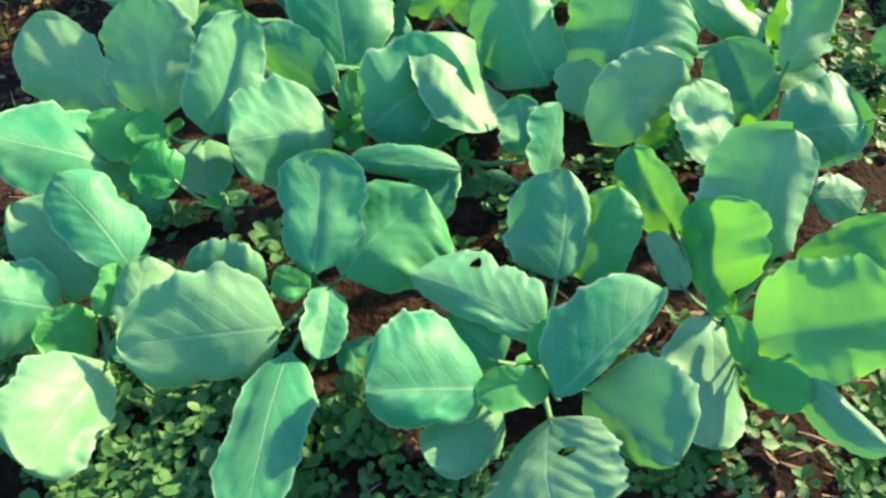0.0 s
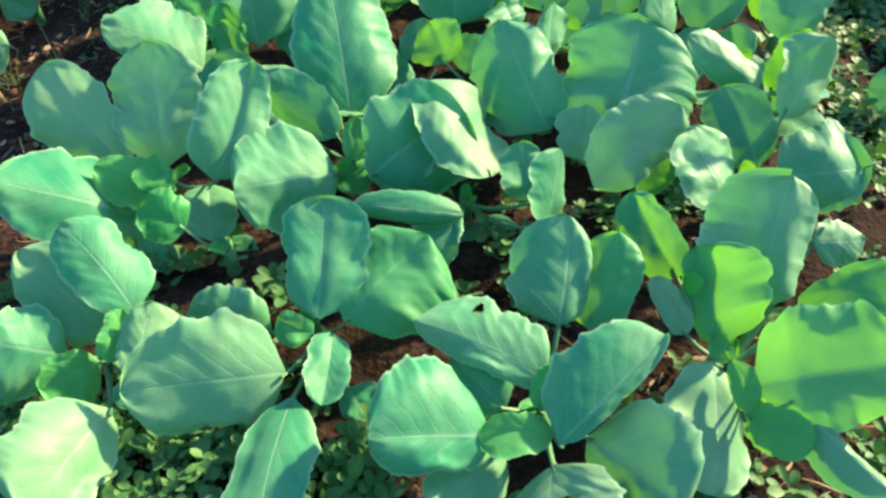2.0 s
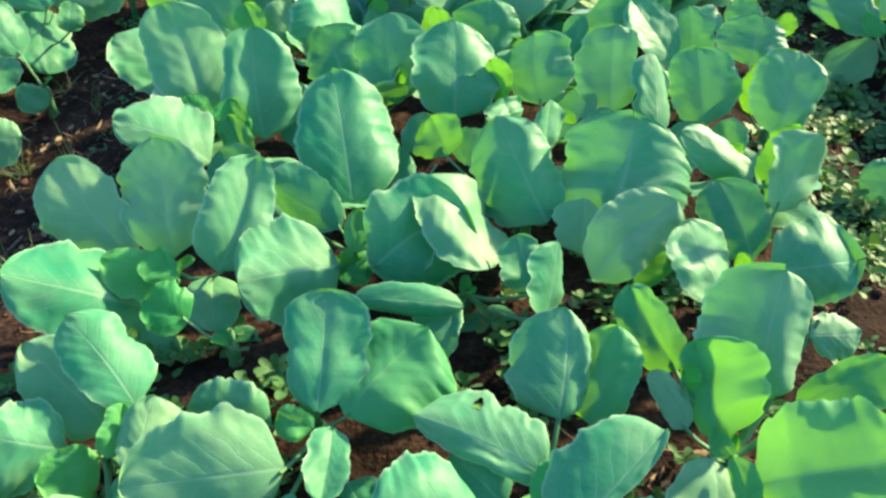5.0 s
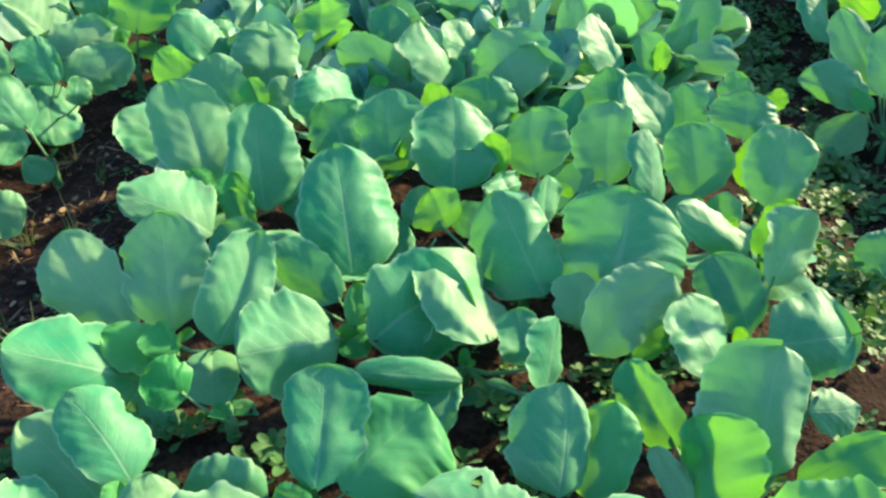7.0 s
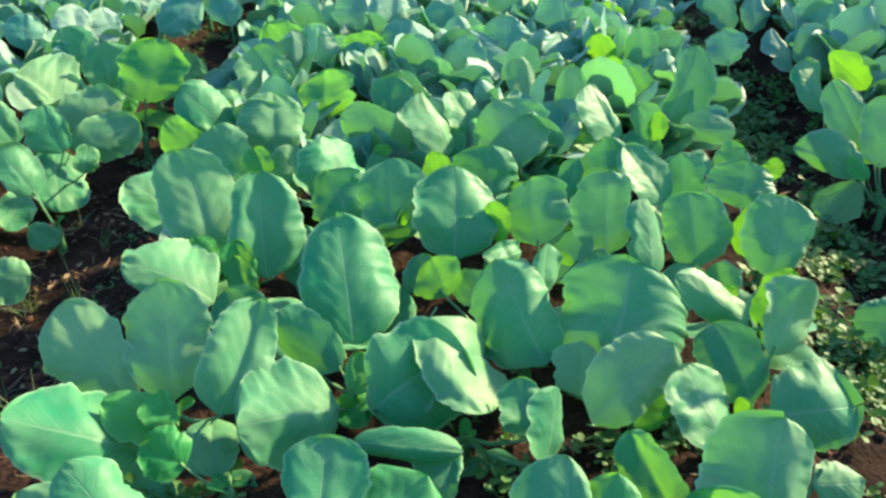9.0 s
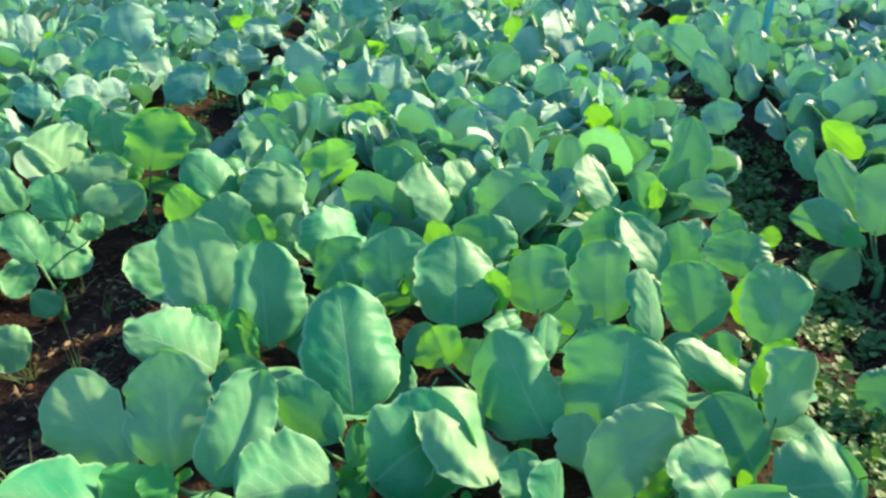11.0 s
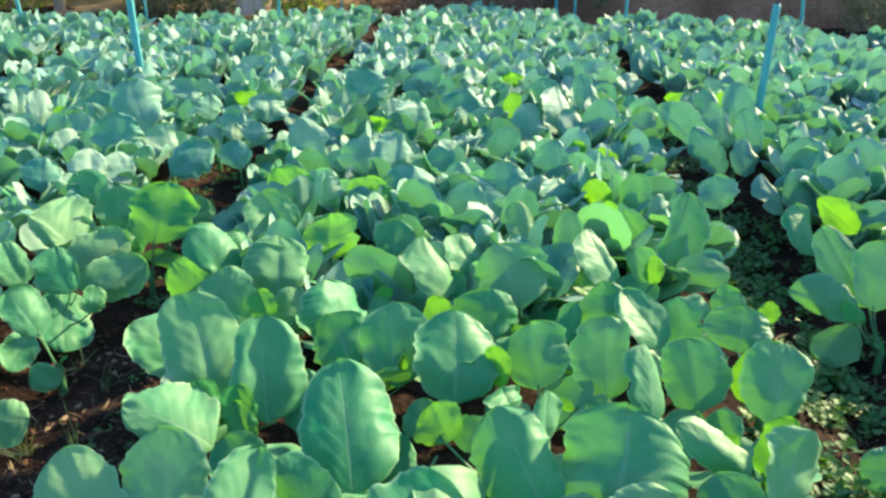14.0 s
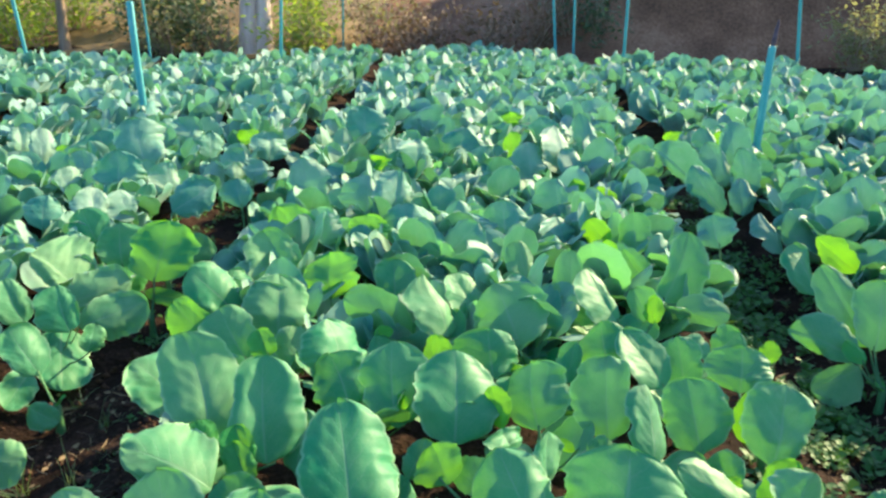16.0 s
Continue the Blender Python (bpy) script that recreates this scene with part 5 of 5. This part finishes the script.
# patches: x range, y range, sprigs, size
vs, fs, us = [], [], []
for x0, x1, y0, y1, n, s in ((-0.85, -0.12, 0.42, 0.80, 480, 1.05), (-0.15, 0.35, 0.42, 0.68, 150, 0.8), (0.3, 1.0, 0.42, 0.88, 520, 0.95), (-0.75, 0.3, 0.75, 1.4, 130, 1.1), (0.2, 0.95, 0.8, 1.5, 130, 1.1), (-1.0, -0.6, 0.7, 1.2, 60, 1.0),
                             (0.92, 1.28, 0.7, 4.4, 850, 1.35), (1.2, 1.5, 0.7, 4.4, 180, 1.1), (0.80, 1.1, 0.8, 2.2, 300, 1.1), (-1.75, -1.2, 2.9, 5.5, 240, 0.9), (-0.9, 0.9, 1.3, 3.0, 160, 0.8), (0.95, 1.4, 3.0, 8.0, 420, 1.3), (-1.2, -0.85, 1.4, 2.6, 40, 0.7)):
    k = 0
    while k < n:
        x, y = wr.uniform(x0, x1), wr.uniform(y0, y1)
        if noise.noise((x * 3.1, y * 3.1, 9)) + 0.5 * noise.noise((x * 9, y * 9, 2)) > -0.12 or wr.random() < 0.15:
            weed_sprig(vs, fs, us, x, y, soil_height(x, y) + 0.002, s * wr.uniform(0.45, 0.9), wr, wr.choice((5, 7, 9)))
        k += 1
weeds = new("ground_weeds", mesh_from("ground_weeds", vs, fs, us, WEED))
tagged(weeds, "low green weeds with small round leaves on soil", "weeds", kind="stuff")

# larger weeds that can be told apart
WEED_MODELS = []
for k in range(4):
    top = tagged(new("weed_plant"), "small green weed with rounded leaves on dark soil", "weed", "weeds among the crop")
    a0 = wr.uniform(0, 360)
    for j in range(wr.choice((7, 8, 10))):
        v, f, u = [], [], []
        weed_leaf(v, f, u, (0, 0, 0.005 * j), a0 + 137 * j, wr.uniform(20, 60), wr.uniform(0.035, 0.055), wr.uniform(0.018, 0.028), wr)
        ob = new("leaf", mesh_from("leaf", v, f, u, WEED))
        ob.parent = top
    WEED_MODELS.append(top)
placed = set()
for x0, x1, y0, y1, n in ((-0.85, -0.15, 0.45, 0.78, 22), (-0.5, 0.1, 0.9, 1.3, 5), (0.03, 0.16, 1.12, 1.3, 3), (0.4, 0.95, 0.45, 0.85, 8), (0.95, 1.35, 1.2, 2.9, 14)):
    for k in range(n):
        x, y = wr.uniform(x0, x1), wr.uniform(y0, y1)
        i = wr.randrange(4)
        s = wr.uniform(0.7, 1.15)
        m = pose(x, y, soil_height(x, y) + 0.003, wr.uniform(-10, 10), wr.uniform(-10, 10), wr.uniform(0, 360)) @ Matrix.Scale(s, 4)
        if i in placed:
            copy_thing(WEED_MODELS[i], m).scale = (s, s, s)
        else:
            WEED_MODELS[i].matrix_basis = m
            placed.add(i)


def grass_tuft(x, y, n, L, spread, label):
    vs, fs, us = [], [], []
    for k in range(n):
        az, el = wr.uniform(0, 360), wr.uniform(90 - spread, 90)
        m = Matrix.Translation((wr.uniform(-0.02, 0.02), wr.uniform(-0.02, 0.02), 0)) @ leaf_pose(az, el, wr.uniform(-40, 40))
        l, o, bow = L * wr.uniform(0.5, 1.1), len(vs), wr.uniform(0.2, 0.9)
        for i in range(6):
            t = i / 5
            for v in (-1, 1):
                vs.append(tuple(m @ Vector((v * 0.0028 * (1 - 0.85 * t), l * t, -bow * l * t * t * 0.6))))
                us.append((0.5 + v / 2, t))
        fs += [(o + 2 * i, o + 2 * i + 1, o + 2 * i + 3, o + 2 * i + 2) for i in range(5)]
    ob = tagged(new("grass_tuft", mesh_from("grass_tuft", vs, fs, us, GRASS)), label, "grass", "grass in the furrow")
    ob.matrix_basis = pose(x, y, soil_height(x, y))


for x, y, n, L, sp in ((-1.20, 1.93, 7, 0.16, 25), (-1.12, 1.78, 14, 0.16, 80), (-1.28, 2.30, 16, 0.12, 85), (-1.22, 1.50, 16, 0.18, 85), (-1.38, 1.95, 14, 0.15, 85), (-1.45, 2.45, 12, 0.12, 85), (-1.18, 2.6, 12, 0.12, 85), (-1.5, 1.7, 14, 0.16, 85), (-1.32, 1.66, 10, 0.14, 85), (-1.15, 2.08, 8, 0.10, 80),
                       (1.18, 2.2, 9, 0.10, 80), (1.25, 3.0, 9, 0.12, 80), (-1.05, 1.36, 10, 0.16, 85)):
    grass_tuft(x, y, n, L, sp, "tuft of thin grass blades on red-brown soil")

# clods and small stones in the furrows
vs, fs = [], []
for k in range(2400):
    side = wr.random()
    x, y = (wr.uniform(-1.75, -0.95), wr.uniform(1.2, 3.6)) if side < 0.55 else ((wr.uniform(0.9, 1.6), wr.uniform(1.2, 4.0)) if side < 0.75 else (wr.uniform(-0.9, 0.9), wr.uniform(0.45, 2.5)))
    s, o = 0.003 + 0.018 * wr.random() ** 3, len(vs)
    z = soil_height(x, y) + s * 0.3
    for p in ((1, 0, 0), (-1, 0, 0), (0, 1, 0), (0, -1, 0), (0, 0, 0.8), (0, 0, -0.6)):
        q = [c * s * wr.uniform(0.6, 1.3) for c in p]
        vs.append((x + q[0], y + q[1], z + q[2]))
    fs += [(o + a, o + b, o + c) for a, b, c in ((0, 2, 4), (2, 1, 4), (1, 3, 4), (3, 0, 4), (2, 0, 5), (1, 2, 5), (3, 1, 5), (0, 3, 5))]
clods = new("soil_clods", mesh_from("soil_clods", vs, fs, [(0, 0)] * len(vs), CLOD))
tagged(clods, "crumbly dry clods scattered over the soil", "soil clods", kind="stuff")

for px_, py_, ln, hh, rr, tp in ((-2.77, 6.255, -0.8, 1.17, 0.029, 0.0),
                                 (1.728, 5.436, 1.8, 0.99, 0.026, 0.16),
                                 (-5.75, 9.87, -5.4, 1.9, 0.024, 0.0),
                                 (-4.86, 11.4, -2.0, 1.9, 0.018, 0.0),
                                 (-2.73, 10.3, 3.4, 1.9, 0.02, 0.0),
                                 (-2.44, 13.12, 1.1, 1.9, 0.016, 0.0),
                                 (0.88, 12.27, -5.1, 1.9, 0.02, 0.0),
                                 (1.08, 11.75, -1.6, 1.9, 0.018, 0.0),
                                 (1.7, 11.26, -0.1, 1.9, 0.021, 0.0),
                                 (3.78, 10.59, -5.6, 1.9, 0.022, 0.0)):
    post(px_, py_, ln, hh, rr, tp)


# dry straw and torn leaf litter on the soil
vs, fs, us = [], [], []
for x0, x1, y0, y1, n in ((-1.55, -0.95, 1.2, 2.7, 230), (0.35, 1.0, 0.42, 0.95, 260), (0.95, 1.5, 1.0, 4.0, 200), (-0.2, 0.35, 0.45, 0.7, 40), (0.2, 0.7, 0.9, 1.4, 90)):
    for k in range(n):
        x, y = wr.uniform(x0, x1), wr.uniform(y0, y1)
        L, w = wr.uniform(0.015, 0.075), wr.choice((0.0012, 0.0018, 0.003, 0.008))
        if w > 0.005:
            L *= 0.45
        m = Matrix.Translation((x, y, soil_height(x, y) + 0.006)) @ leaf_pose(wr.uniform(0, 360), wr.uniform(-6, 16), wr.uniform(-35, 35))
        o, bow, side = len(vs), wr.uniform(-0.2, 0.25), wr.uniform(-0.25, 0.25)
        for i in range(5):
            t = i / 4
            for v in (-1, 1):
                vs.append(tuple(m @ Vector((v * w * (1 - 0.6 * abs(2 * t - 1)) + side * L * t * t, L * t, bow * L * t * (1 - t)))))
                us.append((0.5 + v / 2, t))
        fs += [(o + 2 * i, o + 2 * i + 1, o + 2 * i + 3, o + 2 * i + 2) for i in range(4)]
litter = new("dry_straw", mesh_from("dry_straw", vs, fs, us, STRAW))
tagged(litter, "dry tan straw and leaf litter scattered on soil", "straw", kind="stuff")


# ---- behind the field ----
def bank_height(x, y):
    """Ground behind the field: a dry slope to the left, a cut red bank to the right."""
    t = max(0.0, (y - 12.3) / 9)
    steep = 1 / (1 + math.exp(-(x - 1.2) * 1.4))
    slope = (0.9 + 1.6 * steep) * (1 - math.exp(-((t * (1.6 + 3.4 * steep)) ** 1.6)))
    return -0.05 + slope * 1.3 + min(1, t * 12) * (0.16 * noise.noise((x * 0.7, y * 0.7, 3)) + 0.07 * noise.noise((x * 2.7, y * 2.7, 8)) + 0.03 * noise.noise((x * 8, y * 8, 4)))


def slope_piece(name, x0, x1, mat, label, category):
    nx_, ny_ = int((x1 - x0) * 3), 40
    v = [(x0 + (x1 - x0) * i / (nx_ - 1), 12.3 + 14 * (j / (ny_ - 1)) ** 1.5) for j in range(ny_) for i in range(nx_)]
    v = [(x, y, bank_height(x, y)) for x, y in v]
    f = [(j * nx_ + i, j * nx_ + i + 1, (j + 1) * nx_ + i + 1, (j + 1) * nx_ + i) for j in range(ny_ - 1) for i in range(nx_ - 1)]
    tagged(new(name, mesh_from(name, v, f, [(0, 0)] * len(v), mat)), label, category, kind="structure")


slope_piece("bank", -2.3, 26, BANK, "dark red-brown earth bank rising behind the field", "earth bank")
slope_piece("slope", -26, -2.3, DRY_SLOPE, "tan slope of dry grass and soil behind the field", "slope")

far_v, far_f = [], []
for j in range(8):
    for i in range(61):
        a = radians(-100 + 200 * i / 60)
        r = 60 + 14 * j
        far_v.append((r * math.sin(a), r * math.cos(a), (j / 7) ** 0.8 * (12 + 5 * noise.noise((3 * a, j * 0.4, 0))) - 0.5))
far_f = [(j * 61 + i, j * 61 + i + 1, (j + 1) * 61 + i + 1, (j + 1) * 61 + i) for j in range(7) for i in range(60)]
tagged(new("backdrop", mesh_from("backdrop", far_v, far_f, [(0, 0)] * len(far_v), HILL)), "low wooded slope far behind the field", "hill", kind="structure")

br = random.Random(33)


def tube(bm, pts, radii, sides=7):
    rings = []
    for p, r in zip(pts, radii):
        rings.append([bm.verts.new((p[0] + r * math.cos(a), p[1] + r * math.sin(a), p[2])) for a in np.linspace(0, 2 * math.pi, sides + 1)[:-1]])
    for a, b in zip(rings, rings[1:]):
        for i in range(sides):
            bm.faces.new((a[i], a[(i + 1) % sides], b[(i + 1) % sides], b[i]))
    bm.faces.new(rings[-1])


def branch(start, az, el, L, steps, rng, sag=0.0):
    pts, p = [start], Vector(start)
    for k in range(steps):
        d = Vector((-math.sin(radians(az)) * math.cos(radians(el)), math.cos(radians(az)) * math.cos(radians(el)), math.sin(radians(el))))
        p = p + d * (L / steps)
        pts.append(tuple(p))
        az += rng.uniform(-18, 18)
        el += rng.uniform(-10, 10) - sag
    return pts


def scatter_leaves(ends, n, spread, size, rng):
    vs, fs, us = [], [], []
    for k in range(n):
        c = Vector(rng.choice(ends)) + Vector([rng.gauss(0, spread) for _ in range(3)])
        L = size * rng.uniform(0.6, 1.4)
        m = Matrix.Translation(c) @ leaf_pose(rng.uniform(0, 360), rng.uniform(-40, 60), rng.uniform(-60, 60))
        o = len(vs)
        for w, u, h in ((0.08, 0, 0), (0.42, 0.45, 0.06), (0.30, 0.8, 0.0), (0.03, 1, -0.12)):
            for v in (-1, 1):
                vs.append(tuple(m @ Vector((v * w * L * 0.5, u * L, h * L))))
                us.append((0.5 + 0.5 * v, u))
        fs += [(o + 2 * i, o + 2 * i + 1, o + 2 * i + 3, o + 2 * i + 2) for i in range(3)]
    return vs, fs, us


def bush(x, y, w, h, mat, n, size, label, twigs=14):
    z = bank_height(x, y) if y > 12.3 else soil_height(x, y)
    top = tagged(new("bush"), label, "bush", "bushes behind the field")
    top.matrix_world = pose(x, y, z - 0.03)
    ends = []
    for k in range(twigs):
        bm = bmesh.new()
        pts = branch((br.uniform(-0.2, 0.2) * w, br.uniform(-0.1, 0.1), 0), br.uniform(0, 360), br.uniform(35, 85), h * br.uniform(0.7, 1.15), 5, br, 3)
        pts = [(p[0] * w / h * 1.1, p[1], max(p[2], 0.0)) for p in pts]
        tube(bm, pts, [0.014, 0.011, 0.009, 0.007, 0.005, 0.003], 5)
        ends += pts[1:]
        part("twig", bm, BARK, top)
    v, f, u = scatter_leaves(ends, n, 0.10 * h + 0.03, size, br)
    ob = new("foliage", mesh_from("foliage", v, f, u, mat))
    ob.parent = top


def tree(x, y, h, r, lean, mat, leaf_mat, label, trunks=1):
    z = bank_height(x, y)
    top = tagged(new("tree"), label, "tree", "trees behind the field")
    top.matrix_world = pose(x, y, z - 0.05)
    ends = []
    for k in range(trunks):
        bm = bmesh.new()
        pts, px_ = [], 0.18 * k
        for i in range(9):
            t = i / 8
            pts.append((px_ + lean * h * t + 0.05 * math.sin(3 * t + k), 0.12 * k + 0.06 * math.sin(4 * t), h * 0.7 * t))
        tube(bm, pts, [r * (1.35 - 0.2 * min(i, 1)) * (1 - 0.75 * i / 9) for i in range(9)], 10)
        part("trunk", bm, mat, top)
        for j in range(9):
            bm = bmesh.new()
            s = pts[br.randrange(4, 9)]
            b = branch(s, br.uniform(0, 360), br.uniform(15, 60), h * br.uniform(0.25, 0.42), 5, br)
            tube(bm, b, [r * 0.35, r * 0.28, r * 0.2, r * 0.14, r * 0.09, r * 0.04], 6)
            ends += b[2:]
            part("limb", bm, mat, top)
    v, f, u = scatter_leaves(ends, 1500, 0.32, 0.13, br)
    ob = new("crown", mesh_from("crown", v, f, u, leaf_mat))
    ob.parent = top


GREEN_L = "leafy yellow-green bush on the dry slope"
DARK_L = "dark green bush with pale dry leaf tips"
PALE_L = "straggly bush with pale dry leaves"
DRY_L = "dry reddish-brown brush on the earth bank"
NEAR_BUSHES = (
        (-8.6, 13.0, 1.2, 1.5, BUSH_GREEN, 900, 0.10, GREEN_L), (-7.7, 13.2, 1.1, 1.3, BUSH_GREEN, 900, 0.10, GREEN_L), (-9.6, 13.6, 1.2, 1.4, BUSH_DARK, 700, 0.10, DARK_L),
        (-5.5, 13.3, 0.9, 1.2, BUSH_DARK, 1000, 0.09, DARK_L), (-4.7, 13.1, 0.8, 1.2, BUSH_DARK, 1000, 0.09, DARK_L), (-5.1, 12.8, 0.7, 0.8, BUSH_PALE, 330, 0.10, PALE_L),
        (-4.3, 12.8, 0.45, 0.7, BUSH_PALE, 200, 0.10, PALE_L),
        (-3.0, 12.8, 0.75, 0.9, BUSH_GREEN, 700, 0.09, GREEN_L), (-2.8, 12.9, 0.5, 0.8, BUSH_PALE, 300, 0.08, PALE_L),
        (-1.9, 13.1, 0.9, 0.9, BUSH_DRY, 800, 0.08, DRY_L), (-1.0, 13.0, 0.9, 0.8, BUSH_DRY, 800, 0.08, DRY_L), (-0.1, 13.1, 0.9, 0.9, BUSH_DRY, 700, 0.08, DRY_L),
        (0.6, 13.2, 0.7, 0.9, BUSH_DRY, 500, 0.08, DRY_L), (1.5, 13.0, 0.5, 0.9, BUSH_DARK, 600, 0.08, DARK_L), (1.1, 13.4, 0.6, 1.0, BUSH_DARK, 400, 0.08, DARK_L))
FAR_BUSHES = (
        (-9.0, 14.3, 1.5, 2.0, BUSH_GREEN, 1300, 0.12, GREEN_L), (-7.6, 14.6, 1.3, 1.9, BUSH_GREEN, 1100, 0.12, GREEN_L), (-6.3, 14.4, 1.0, 1.5, BUSH_PALE, 600, 0.11, PALE_L),
        (-5.2, 14.2, 1.3, 2.0, BUSH_DARK, 1300, 0.11, DARK_L), (-3.1, 14.0, 1.0, 1.7, BUSH_GREEN, 1100, 0.11, GREEN_L), (-2.0, 14.2, 1.1, 1.5, BUSH_PALE, 500, 0.10, PALE_L),
        (2.2, 13.9, 0.9, 0.7, BUSH_DARK, 600, 0.09, DARK_L), (3.4, 14.2, 1.1, 0.6, BUSH_DARK, 600, 0.09, DARK_L),
        (5.05, 12.1, 0.55, 0.95, BUSH_PALE, 900, 0.07, "pale yellow-green shrub beside the field"), (5.75, 12.1, 0.8, 0.8, BUSH_PALE, 700, 0.07, "pale yellow-green shrub beside the field"))
for x, y, w, h, mat, n, size, label in NEAR_BUSHES + FAR_BUSHES:
    bush(x, y, w, h, mat, n, size, label)
tree(-7.05, 13.2, 5.5, 0.075, -0.03, BARK, BUSH_GREEN, "slim brown tree trunk with a thin leafy crown")
tree(-3.95, 13.0, 6.0, 0.13, 0.01, BARK_PALE, BUSH_GREEN, "pale grey-pink tree with a forked trunk", 2)
